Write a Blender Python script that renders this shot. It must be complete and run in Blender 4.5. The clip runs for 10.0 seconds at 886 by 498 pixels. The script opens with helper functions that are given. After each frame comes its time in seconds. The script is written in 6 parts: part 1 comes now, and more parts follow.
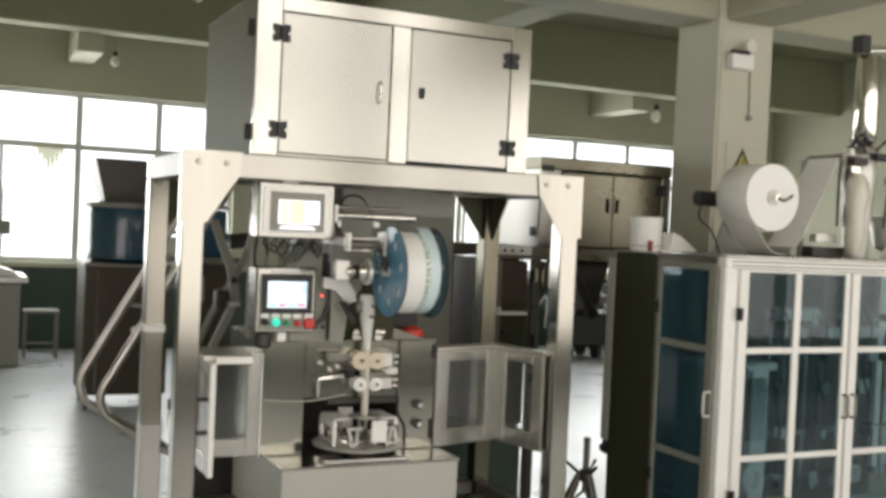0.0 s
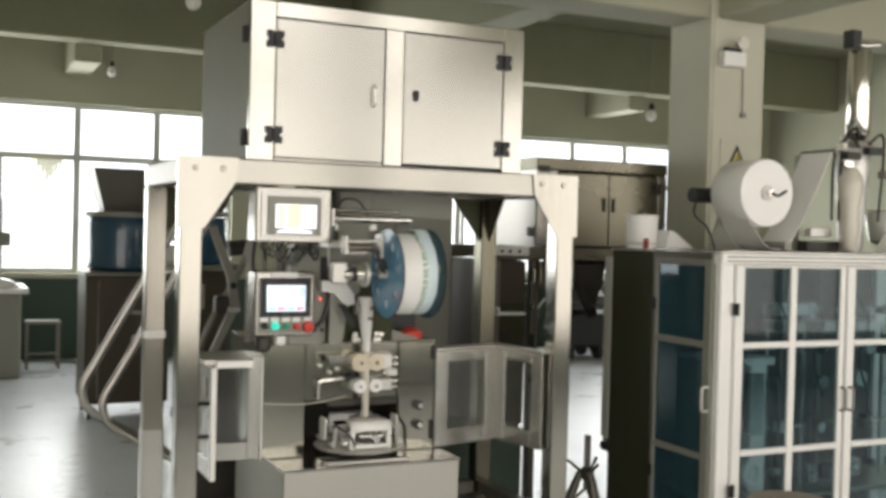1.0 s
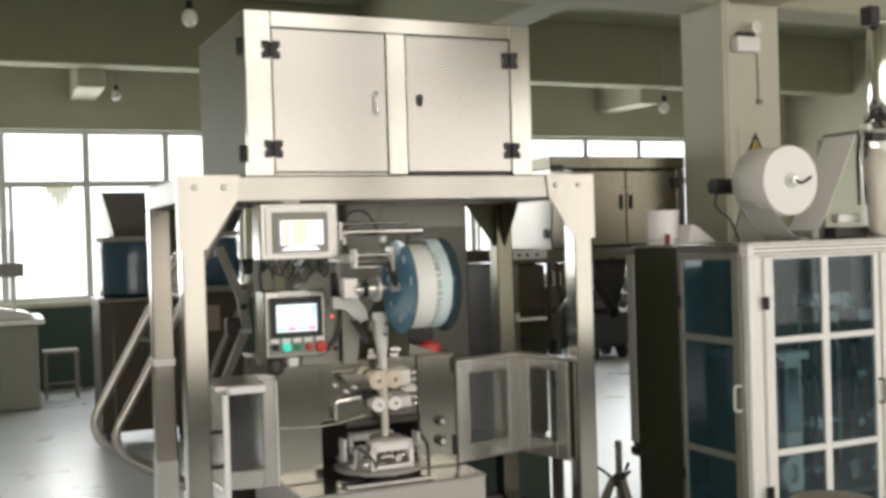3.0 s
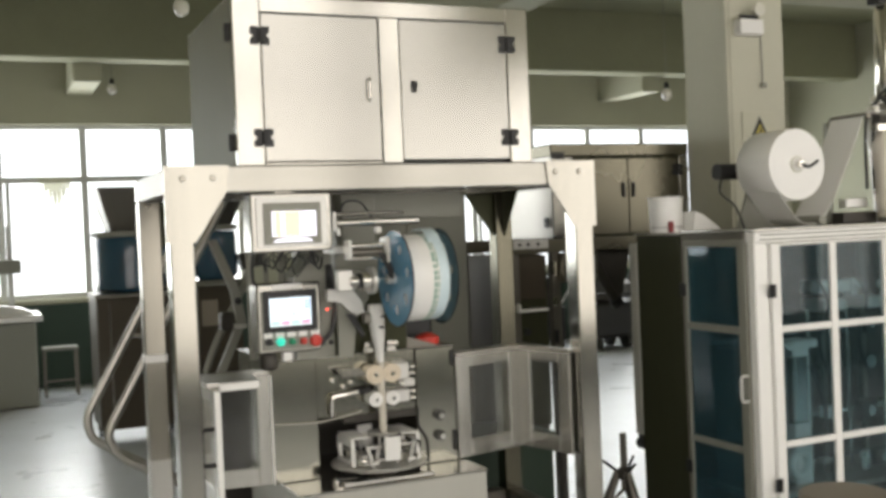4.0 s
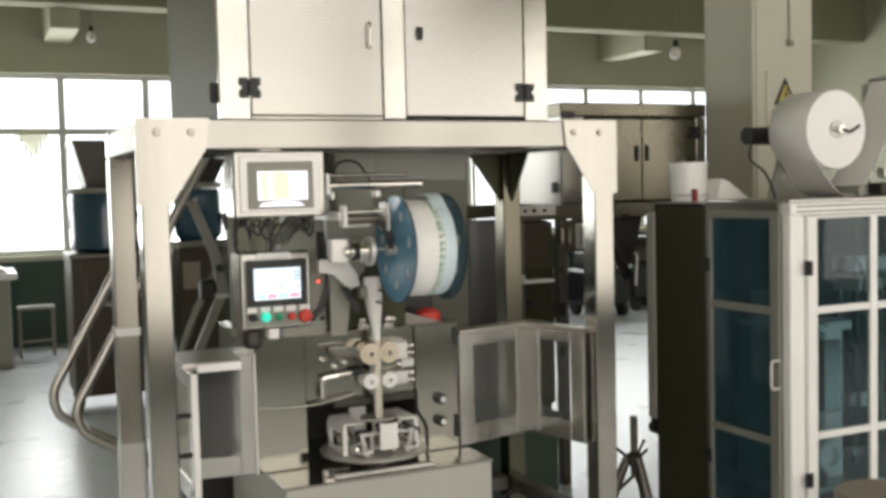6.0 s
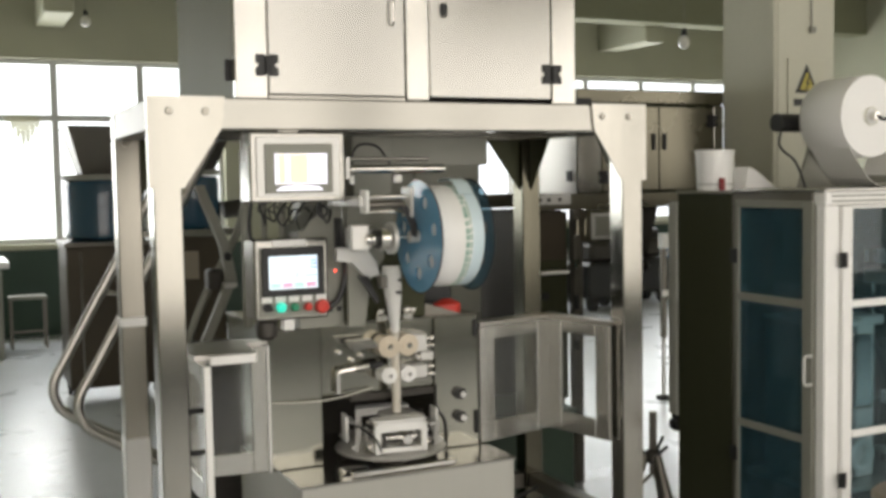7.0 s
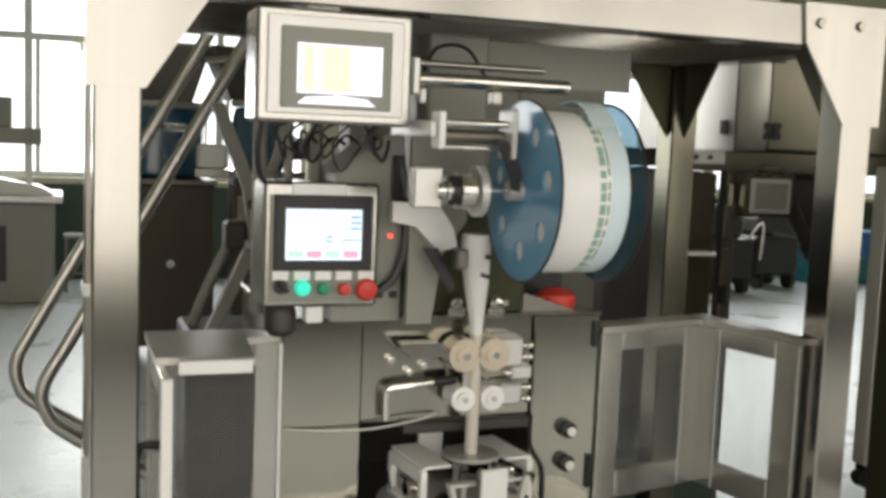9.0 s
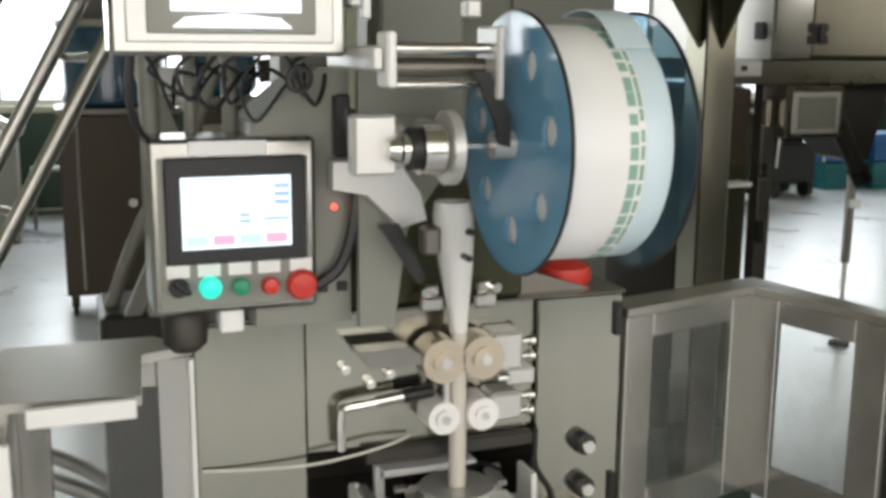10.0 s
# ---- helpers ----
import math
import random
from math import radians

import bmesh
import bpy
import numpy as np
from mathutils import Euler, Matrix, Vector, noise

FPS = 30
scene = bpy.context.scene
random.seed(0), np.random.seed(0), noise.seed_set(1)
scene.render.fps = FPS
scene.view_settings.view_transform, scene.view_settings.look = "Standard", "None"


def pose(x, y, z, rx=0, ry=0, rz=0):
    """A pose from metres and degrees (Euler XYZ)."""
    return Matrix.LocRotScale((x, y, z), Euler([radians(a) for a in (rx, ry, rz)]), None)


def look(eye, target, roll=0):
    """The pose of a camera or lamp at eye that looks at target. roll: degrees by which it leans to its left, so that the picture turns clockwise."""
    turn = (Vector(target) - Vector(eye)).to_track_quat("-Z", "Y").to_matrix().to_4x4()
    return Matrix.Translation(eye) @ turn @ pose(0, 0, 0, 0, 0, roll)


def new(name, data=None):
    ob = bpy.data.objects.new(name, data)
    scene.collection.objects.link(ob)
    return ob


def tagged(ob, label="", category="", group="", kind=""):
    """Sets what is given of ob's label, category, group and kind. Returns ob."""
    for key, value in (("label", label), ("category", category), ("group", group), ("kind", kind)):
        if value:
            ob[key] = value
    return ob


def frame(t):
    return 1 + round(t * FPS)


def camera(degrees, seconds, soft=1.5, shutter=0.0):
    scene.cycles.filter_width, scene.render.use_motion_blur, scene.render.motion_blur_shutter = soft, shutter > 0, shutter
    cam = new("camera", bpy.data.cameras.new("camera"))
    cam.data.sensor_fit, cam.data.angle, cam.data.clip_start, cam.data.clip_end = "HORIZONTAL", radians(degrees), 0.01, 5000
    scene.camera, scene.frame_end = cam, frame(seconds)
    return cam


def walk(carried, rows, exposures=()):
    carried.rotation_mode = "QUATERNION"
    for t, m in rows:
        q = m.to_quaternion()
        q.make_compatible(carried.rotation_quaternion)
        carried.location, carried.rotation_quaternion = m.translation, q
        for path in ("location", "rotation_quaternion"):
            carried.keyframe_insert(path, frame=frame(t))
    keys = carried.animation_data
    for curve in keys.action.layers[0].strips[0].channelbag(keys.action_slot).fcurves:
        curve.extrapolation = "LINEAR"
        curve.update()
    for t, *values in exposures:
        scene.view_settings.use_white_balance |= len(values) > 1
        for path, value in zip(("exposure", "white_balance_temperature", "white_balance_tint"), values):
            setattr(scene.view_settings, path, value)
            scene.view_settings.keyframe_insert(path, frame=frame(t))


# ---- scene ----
cam = camera(45.95, 10.0, soft=3.6)
# seconds, x, y, z, yaw, pitch, roll
PATH = [
    (0, 0.000, 0.000, 1.500, -25.27, -1.15, 2.60),
    (0.5, 0.005, -0.020, 1.500, -25.45, -0.97, 2.03),
    (1, 0.001, -0.034, 1.488, -25.23, -0.91, 1.48),
    (1.5, 0.005, -0.054, 1.503, -24.70, -0.62, 0.54),
    (2, 0.015, -0.041, 1.509, -24.64, -0.41, -1.93),
    (3.5, 0.128, 0.162, 1.492, -23.97, -0.73, -1.74),
    (4, 0.152, 0.188, 1.488, -23.99, -1.02, -2.42),
    (4.5, 0.154, 0.212, 1.491, -24.95, -1.82, -2.64),
    (5, 0.144, 0.205, 1.485, -25.20, -1.99, -2.40),
    (5.5, 0.281, 0.412, 1.521, -23.91, -3.23, -1.64),
    (6.8, 0.209, 0.703, 1.485, -26.13, -3.19, -0.99),
    (7, 0.222, 0.763, 1.487, -25.28, -3.66, -1.00),
    (7.5, 0.327, 0.951, 1.502, -21.71, -3.28, -0.90),
    (8, 0.438, 1.184, 1.475, -19.89, -3.59, -0.08),
    (8.5, 0.549, 1.480, 1.443, -20.77, -4.49, 0.39),
    (9, 0.684, 1.831, 1.414, -20.10, -5.91, 2.35),
    (9.5, 0.838, 2.142, 1.473, -18.63, -8.22, 2.78),
    (10, 0.944, 2.383, 1.448, -20.05, -10.90, 0.39),
]
walk(cam, [(t, pose(x, y, z, 0, 0, yaw) @ pose(0, 0, 0, 90 + pitch) @ pose(0, 0, 0, 0, 0, roll)) for t, x, y, z, yaw, pitch, roll in PATH],
     [(0, 0.0, 6500, 10), (9, 0.0, 6500, 10), (10, 0.26, 6200, 10)])

# ---- world and large lights ----
world = bpy.data.worlds.new("world")
scene.world = world
world.use_nodes = True
_n = world.node_tree.nodes
_sky = _n.new("ShaderNodeTexSky")
_sky.sky_type, _sky.sun_disc = "NISHITA", False
_sky.sun_elevation, _sky.sun_rotation = radians(50), radians(200)
world.node_tree.links.new(_sky.outputs[0], _n["Background"].inputs[0])
_n["Background"].inputs[1].default_value = 0.10
sun = new("sun", bpy.data.lights.new("sun", "SUN"))
sun.data.energy, sun.data.angle, sun.data.color = 1.0, radians(12), (1, 0.95, 0.88)
sun.matrix_world = look((0, 0, 20), (-6, 17, 0))

ROOM_X0, ROOM_X1, ROOM_Y0, ROOM_Y1, CEIL = -5.0, 11.0, -1.1, 12.0, 4.0
SILL, HEAD = 0.94, 2.79
# the south wall is never in view; openings sized for the steel's reflections
SILL_SOUTH, HEAD_SOUTH = 0.50, 3.85


def window_lamp(x, y, z, w, h, toward, power, tint):
    lamp = new("window_daylight", bpy.data.lights.new("window_daylight", "AREA"))
    lamp.data.shape, lamp.data.size, lamp.data.size_y = "RECTANGLE", w, h
    lamp.data.energy, lamp.data.color = power, tint
    lamp.matrix_world = look((x, y, z), (x + toward[0], y + toward[1], z))


window_lamp(3.0, ROOM_Y1 + 0.27, 1.87, 15.0, 1.8, (0, -1), 430, (0.98, 1.0, 0.97))
# fills the unseen south openings, strength set to light the fronts
window_lamp(3.0, ROOM_Y0 - 0.27, 2.175, 15.0, 3.32, (0, 1), 280, (1.0, 0.935, 0.86))

# ---- materials ----


def mat(name, colour, rough=0.5, metal=0.0, grain=0.0, scale=20.0, bump=0.0, stretch=(1, 1, 1), rvar=0.0, stain=0.0, emit=None, strength=0.0, trans=0.0, alpha=1.0, coat=0.0, ior=1.45):
    m = bpy.data.materials.new(name)
    m.use_nodes = True
    nt = m.node_tree
    b = nt.nodes["Principled BSDF"]
    b.inputs["Base Color"].default_value = (*colour, 1)
    b.inputs["Roughness"].default_value = rough
    b.inputs["Metallic"].default_value = metal
    b.inputs["Transmission Weight"].default_value = trans
    b.inputs["Alpha"].default_value = alpha
    b.inputs["Coat Weight"].default_value = coat
    b.inputs["IOR"].default_value = ior
    if emit:
        b.inputs["Emission Color"].default_value = (*emit, 1)
        b.inputs["Emission Strength"].default_value = strength
    if grain or rvar or bump or stain:
        tc = nt.nodes.new("ShaderNodeTexCoord")
        mp = nt.nodes.new("ShaderNodeMapping")
        mp.inputs["Scale"].default_value = stretch
        nt.links.new(tc.outputs["Object"], mp.inputs[0])
        fine = nt.nodes.new("ShaderNodeTexNoise")
        fine.inputs["Scale"].default_value, fine.inputs["Detail"].default_value = scale, 6
        nt.links.new(mp.outputs[0], fine.inputs[0])
        coarse = nt.nodes.new("ShaderNodeTexNoise")
        coarse.inputs["Scale"].default_value, coarse.inputs["Detail"].default_value = 2.3, 5
        nt.links.new(tc.outputs["Object"], coarse.inputs[0])
        mix = nt.nodes.new("ShaderNodeMath")
        mix.operation = "MULTIPLY_ADD"
        nt.links.new(fine.outputs[0], mix.inputs[0])
        mix.inputs[1].default_value = grain
        mix.inputs[2].default_value = 1 - grain * 0.5
        big = nt.nodes.new("ShaderNodeMath")
        big.operation = "MULTIPLY_ADD"
        nt.links.new(coarse.outputs[0], big.inputs[0])
        big.inputs[1].default_value = stain
        big.inputs[2].default_value = 1 - stain * 0.5
        both = nt.nodes.new("ShaderNodeMath")
        both.operation = "MULTIPLY"
        nt.links.new(mix.outputs[0], both.inputs[0])
        nt.links.new(big.outputs[0], both.inputs[1])
        hsv = nt.nodes.new("ShaderNodeHueSaturation")
        hsv.inputs["Color"].default_value = (*colour, 1)
        nt.links.new(both.outputs[0], hsv.inputs["Value"])
        nt.links.new(hsv.outputs[0], b.inputs["Base Color"])
        if rvar:
            rr = nt.nodes.new("ShaderNodeMath")
            rr.operation = "MULTIPLY_ADD"
            nt.links.new(coarse.outputs[0], rr.inputs[0])
            rr.inputs[1].default_value, rr.inputs[2].default_value = rvar, rough - rvar * 0.5
            nt.links.new(rr.outputs[0], b.inputs["Roughness"])
        if bump:
            bp = nt.nodes.new("ShaderNodeBump")
            bp.inputs["Strength"].default_value, bp.inputs["Distance"].default_value = bump, 0.002
            nt.links.new(fine.outputs[0], bp.inputs["Height"])
            nt.links.new(bp.outputs[0], b.inputs["Normal"])
    return m


STEEL = mat("brushed_steel", (0.355, 0.342, 0.305), 0.15, 1.0, 0.14, 40, 0.05, (1, 1, 0.04), 0.10, 0.10)
STEEL_H = mat("brushed_steel_along", (0.32, 0.31, 0.28), 0.19, 1.0, 0.14, 40, 0.10, (0.04, 1, 1), 0.10, 0.10)
SATIN = mat("satin_steel_sheet", (0.52, 0.50, 0.46), 0.34, 1.0, 0.10, 60, 0.08, (0.06, 1, 1), 0.12, 0.12)
BODY = mat("mirror_dull_steel_sheet", (0.38, 0.372, 0.32), 0.13, 0.97, 0.08, 30, 0.04, (1, 1, 0.08), 0.12, 0.14)
PANEL = mat("cabinet_steel_sheet", (0.41, 0.40, 0.37), 0.22, 0.95, 0.03, 30, 0.0, (1, 1, 0.08), 0.10, 0.06)
CHROME = mat("polished_steel", (0.78, 0.76, 0.72), 0.14, 1.0, 0.04, 60, 0.0, rvar=0.08, stain=0.05)
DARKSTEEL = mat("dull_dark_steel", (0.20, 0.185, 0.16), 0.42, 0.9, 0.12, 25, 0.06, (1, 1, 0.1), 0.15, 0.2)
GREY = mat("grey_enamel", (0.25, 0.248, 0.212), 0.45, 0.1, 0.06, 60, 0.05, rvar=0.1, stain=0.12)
ALU = mat("anodised_aluminium", (0.62, 0.61, 0.58), 0.38, 0.55, 0.05, 80, 0.03, (1, 1, 0.05), 0.1, 0.06)
WHITEPAINT = mat("white_enamel", (0.86, 0.85, 0.82), 0.38, 0.0, 0.04, 50, 0.03, rvar=0.08, stain=0.08)
BLACK = mat("black_plastic", (0.018, 0.018, 0.018), 0.42, 0.0, 0.1, 80, 0.08, rvar=0.1, stain=0.2)
RUBBER = mat("black_rubber", (0.025, 0.024, 0.022), 0.7, 0.0, 0.2, 60, 0.15, stain=0.2)
# also stands for shade in the work area's recess and gap
DARK = mat("dark_metal_grime_shade", (0.06, 0.055, 0.048), 0.5, 0.5, 0.25, 20, 0.1, rvar=0.2, stain=0.4)
BROWN = mat("dark_brown_sheet", (0.065, 0.052, 0.036), 0.45, 0.3, 0.15, 12, 0.06, rvar=0.15, stain=0.3)
BRASS = mat("worn_brass", (0.58, 0.51, 0.40), 0.35, 0.8, 0.1, 40, 0.05, rvar=0.15, stain=0.2)
WALL = mat("painted_plaster", (0.43, 0.425, 0.32), 0.75, 0.0, 0.06, 35, 0.12, rvar=0.1, stain=0.14)
GREEN = mat("dark_green_wall_paint", (0.028, 0.055, 0.036), 0.45, 0.0, 0.12, 30, 0.10, rvar=0.12, stain=0.25)
CONCRETE = mat("painted_concrete", (0.27, 0.268, 0.18), 0.8, 0.0, 0.10, 18, 0.15, rvar=0.1, stain=0.2)
FLOOR = mat("painted_floor", (0.68, 0.70, 0.74), 0.30, 0.0, 0.10, 14, 0.06, rvar=0.22, stain=0.34)
FRAME = mat("window_aluminium", (0.55, 0.55, 0.52), 0.45, 0.3, 0.05, 40, 0.03, stain=0.1)
SKYDIM = mat("south_opening_glow", (0.8, 0.75, 0.7), 0.9, emit=(1.0, 0.93, 0.84), strength=0.95)
SKYGLOW = mat("bright_sky_outside", (0.9, 0.93, 0.96), 0.9, emit=(0.94, 0.97, 1.0), strength=1.25)


def pane_glass(name, tint, dust, amount, rough=0.03):
    """A thin tinted sheet: see-through, with a mirror sheen that grows to the rim; its dust layer also paints in a
    milky reflection.
    """
    m = bpy.data.materials.new(name)
    m.use_nodes = True
    nt = m.node_tree
    nt.nodes.clear()
    out, mix = nt.nodes.new("ShaderNodeOutputMaterial"), nt.nodes.new("ShaderNodeMixShader")
    clear, gloss, fres = nt.nodes.new("ShaderNodeBsdfTransparent"), nt.nodes.new("ShaderNodeBsdfGlossy"), nt.nodes.new("ShaderNodeLayerWeight")
    clear.inputs[0].default_value = (*tint, 1)
    gloss.inputs["Roughness"].default_value = rough
    rim, sheen = nt.nodes.new("ShaderNodeMath"), nt.nodes.new("ShaderNodeMath")
    rim.operation, sheen.operation = "POWER", "MULTIPLY_ADD"
    rim.inputs[1].default_value = 4.0
    sheen.inputs[1].default_value, sheen.inputs[2].default_value = 0.5, 0.025
    nt.links.new(fres.outputs["Facing"], rim.inputs[0])
    nt.links.new(rim.outputs[0], sheen.inputs[0])
    nt.links.new(sheen.outputs[0], mix.inputs[0])
    film, haze = nt.nodes.new("ShaderNodeMixShader"), nt.nodes.new("ShaderNodeBsdfDiffuse")
    haze.inputs[0].default_value = (*dust, 1)
    cloud = nt.nodes.new("ShaderNodeTexNoise")
    cloud.inputs["Scale"].default_value, cloud.inputs["Detail"].default_value = 6, 4
    level = nt.nodes.new("ShaderNodeMath")
    level.operation = "MULTIPLY"
    nt.links.new(cloud.outputs[0], level.inputs[0])
    level.inputs[1].default_value = amount * 2
    nt.links.new(level.outputs[0], film.inputs[0])
    nt.links.new(clear.outputs[0], film.inputs[1])
    nt.links.new(haze.outputs[0], film.inputs[2])
    nt.links.new(film.outputs[0], mix.inputs[1])
    nt.links.new(gloss.outputs[0], mix.inputs[2])
    nt.links.new(mix.outputs[0], out.inputs[0])
    return m


BLUEGLASS = pane_glass("tinted_acrylic", (0.60, 0.71, 0.74), (0.14, 0.24, 0.28), 0.05)
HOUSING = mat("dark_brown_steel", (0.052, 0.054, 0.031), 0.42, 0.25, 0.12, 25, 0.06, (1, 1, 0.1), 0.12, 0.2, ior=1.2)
SIDESHEET = mat("matt_steel_sheet", (0.48, 0.475, 0.43), 0.5, 0.4, 0.06, 30, 0.04, (1, 1, 0.08), 0.1, 0.12)
STILE = mat("bright_brushed_stile", (0.50, 0.485, 0.445), 0.18, 1.0, 0.12, 40, 0.05, (1, 1, 0.04), 0.10, 0.10)
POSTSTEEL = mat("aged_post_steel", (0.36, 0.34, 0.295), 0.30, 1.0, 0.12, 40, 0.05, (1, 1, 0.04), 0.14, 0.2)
# steel darkened for the right rear post's dim reflection
SHADEPOST = mat("shaded_post_steel", (0.12, 0.113, 0.085), 0.20, 1.0, 0.14, 40, 0.05, (1, 1, 0.04), 0.14, 0.3)
# steel darkened for the weigher cabinet's left side, turned from the light
SHADESTEEL = mat("shaded_steel_sheet", (0.15, 0.145, 0.09), 0.62, 0.3, 0.08, 30, 0.03, (1, 1, 0.08), 0.12, 0.14)
GUARD = mat("guard_steel", (0.50, 0.49, 0.455), 0.24, 0.85, 0.10, 40, 0.05, (1, 1, 0.06), 0.12, 0.12)
# rear machine's steel, darker and more olive than the stand's
DULLSTEEL = mat("dull_olive_steel", (0.17, 0.158, 0.118), 0.28, 0.9, 0.10, 30, 0.06, (1, 1, 0.1), 0.15, 0.15)
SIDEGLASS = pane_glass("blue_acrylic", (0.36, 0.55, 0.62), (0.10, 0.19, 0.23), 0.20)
FLANGECLEAR = pane_glass("clear_blue_flange", (0.50, 0.62, 0.68), (0.20, 0.34, 0.42), 0.16)
CLEAR = pane_glass("clear_acrylic", (0.93, 0.94, 0.93), (0.50, 0.51, 0.50), 0.06)
TANKBLUE = mat("blue_glossy_hopper", (0.012, 0.055, 0.10), 0.16, 0.0, 0.1, 12, 0.0, coat=0.6, stain=0.2)
REELBLUE = mat("blue_translucent_flange", (0.17, 0.42, 0.64), 0.18, 0.0, 0.06, 20, 0.0, coat=0.5, alpha=0.66, stain=0.25)
FILMWHITE = mat("white_film", (0.84, 0.83, 0.80), 0.30, 0.0, 0.03, 60, 0.02, (0.1, 1, 1), 0.08, 0.03)
FILMPALE = mat("pale_blue_film_edge", (0.64, 0.76, 0.80), 0.30, 0.0, 0.03, 60, 0.02, (0.1, 1, 1), 0.08, 0.04)
FILMGREEN = mat("green_print", (0.26, 0.42, 0.34), 0.35, 0.0, 0.3, 30)
FILMCLEAR = mat("pale_film_tube", (0.62, 0.58, 0.50), 0.25, 0.0, 0.08, 30, 0.05, (1, 1, 0.2), 0.1, 0.1, coat=0.4)
REDP = mat("red_plastic", (0.62, 0.05, 0.035), 0.35, 0.0, 0.05, 40, stain=0.1)
GREENLAMP = mat("lit_green_button", (0.03, 0.5, 0.33), 0.3, emit=(0.03, 0.72, 0.55), strength=0.8)
GREENP = mat("green_plastic", (0.03, 0.30, 0.16), 0.35, 0.0, 0.05, 40)
LEDRED = mat("red_led", (0.8, 0.05, 0.03), 0.3, emit=(1.0, 0.06, 0.03), strength=4.0)
SCREEN = mat("lit_screen", (0.5, 0.55, 0.6), 0.2, emit=(0.80, 0.92, 1.0), strength=0.95)
SCREEN_W = mat("lit_screen_pale", (0.5, 0.5, 0.6), 0.2, emit=(0.95, 0.92, 1.0), strength=1.0)
SCREEN_Y = mat("lit_screen_yellow", (0.6, 0.5, 0.1), 0.2, emit=(1.0, 0.90, 0.66), strength=0.95)
SCREEN_B = mat("lit_screen_blue_bar", (0.3, 0.4, 0.6), 0.2, emit=(0.30, 0.42, 0.68), strength=0.7)
SCREEN_R = mat("lit_screen_pink_bar", (0.6, 0.3, 0.4), 0.2, emit=(0.75, 0.35, 0.48), strength=0.8)
SCREEN_G = mat("lit_screen_green_bar", (0.3, 0.5, 0.4), 0.2, emit=(0.55, 0.78, 0.66), strength=0.8)
YELLOW = mat("yellow_sign", (0.50, 0.42, 0.08), 0.5, 0.0, 0.05, 20, stain=0.1)
PAPER = mat("pale_sign_board", (0.56, 0.55, 0.44), 0.6, 0.0, 0.05, 20, stain=0.1)
TAN = mat("worn_tan_seat", (0.28, 0.24, 0.19), 0.5, 0.0, 0.1, 30, 0.1, stain=0.2)
BULB = mat("milky_bulb", (0.72, 0.70, 0.62), 0.25, 0.0, coat=0.3)
REDCLIP = mat("dull_red_clip", (0.22, 0.03, 0.03), 0.5)
CRATEBLUE = mat("blue_crate", (0.03, 0.12, 0.30), 0.4, 0.0, 0.1, 20)
CRATETEAL = mat("teal_crate", (0.02, 0.14, 0.16), 0.4, 0.0, 0.1, 20)
CABLE = mat("cable_sheath", (0.03, 0.03, 0.03), 0.4, 0.0, 0.1, 60, stain=0.2)
COLUMN = mat("pale_column_paint", (0.57, 0.56, 0.455), 0.7, 0.0, 0.06, 35, 0.12, rvar=0.1, stain=0.16)
BOXGREEN = mat("dark_green_sheet", (0.05, 0.075, 0.055), 0.4, 0.1, 0.1, 20, 0.05, rvar=0.15, stain=0.25)
CLOTH = mat("faded_cloth", (0.80, 0.79, 0.62), 0.85, 0.0, 0.12, 40, 0.1, stain=0.2, alpha=0.6)
HOSE = mat("clear_hose", (0.62, 0.60, 0.52), 0.3, coat=0.3)

# ---- mesh helpers ----


def box(bm, x0, x1, y0, y1, z0, z1, b=0.003):
    r = bmesh.ops.create_cube(bm, size=1.0, matrix=Matrix.Translation(((x0 + x1) / 2, (y0 + y1) / 2, (z0 + z1) / 2)) @ Matrix.Diagonal((x1 - x0, y1 - y0, z1 - z0, 1)))
    if b:
        es = list({e for v in r["verts"] for e in v.link_edges})
        bmesh.ops.bevel(bm, geom=es, offset=min(b, (x1 - x0) * 0.3, (y1 - y0) * 0.3, (z1 - z0) * 0.3), segments=1, affect="EDGES")
    return bm


def obox(bm, m, sx, sy, sz, b=0.003):
    """A box of that size centred on the pose m."""
    r = bmesh.ops.create_cube(bm, size=1.0, matrix=m @ Matrix.Diagonal((sx, sy, sz, 1)))
    if b:
        es = list({e for v in r["verts"] for e in v.link_edges})
        bmesh.ops.bevel(bm, geom=es, offset=min(b, sx * 0.3, sy * 0.3, sz * 0.3), segments=1, affect="EDGES")
    return bm


def cyl(bm, a, c, r0, r1=None, n=24, cap=True):
    """A round bar or cone from a to c."""
    a, c = Vector(a), Vector(c)
    d = c - a
    m = Matrix.Translation((a + c) / 2) @ d.to_track_quat("Z", "Y").to_matrix().to_4x4()
    bmesh.ops.create_cone(bm, cap_ends=cap, segments=n, radius1=r0, radius2=r0 if r1 is None else r1, depth=d.length, matrix=m)
    return bm


def prism(bm, pts, m, depth):
    """A flat plate with outline pts in the plane of m, depth thick along its z."""
    lo = [bm.verts.new(m @ Vector((x, y, 0))) for x, y in pts]
    hi = [bm.verts.new(m @ Vector((x, y, depth))) for x, y in pts]
    bm.faces.new(lo[::-1])
    bm.faces.new(hi)
    for i in range(len(pts)):
        j = (i + 1) % len(pts)
        bm.faces.new((lo[i], lo[j], hi[j], hi[i]))
    return bm


XZ = Matrix(((1, 0, 0, 0), (0, 0, -1, 0), (0, 1, 0, 0), (0, 0, 0, 1)))  # plate upright, facing -y


def ball(bm, c, r, n=16, sz=1.0):
    bmesh.ops.create_uvsphere(bm, u_segments=n, v_segments=n // 2 + 2, radius=r, matrix=Matrix.Translation(c) @ Matrix.Diagonal((1, 1, sz, 1)))
    return bm


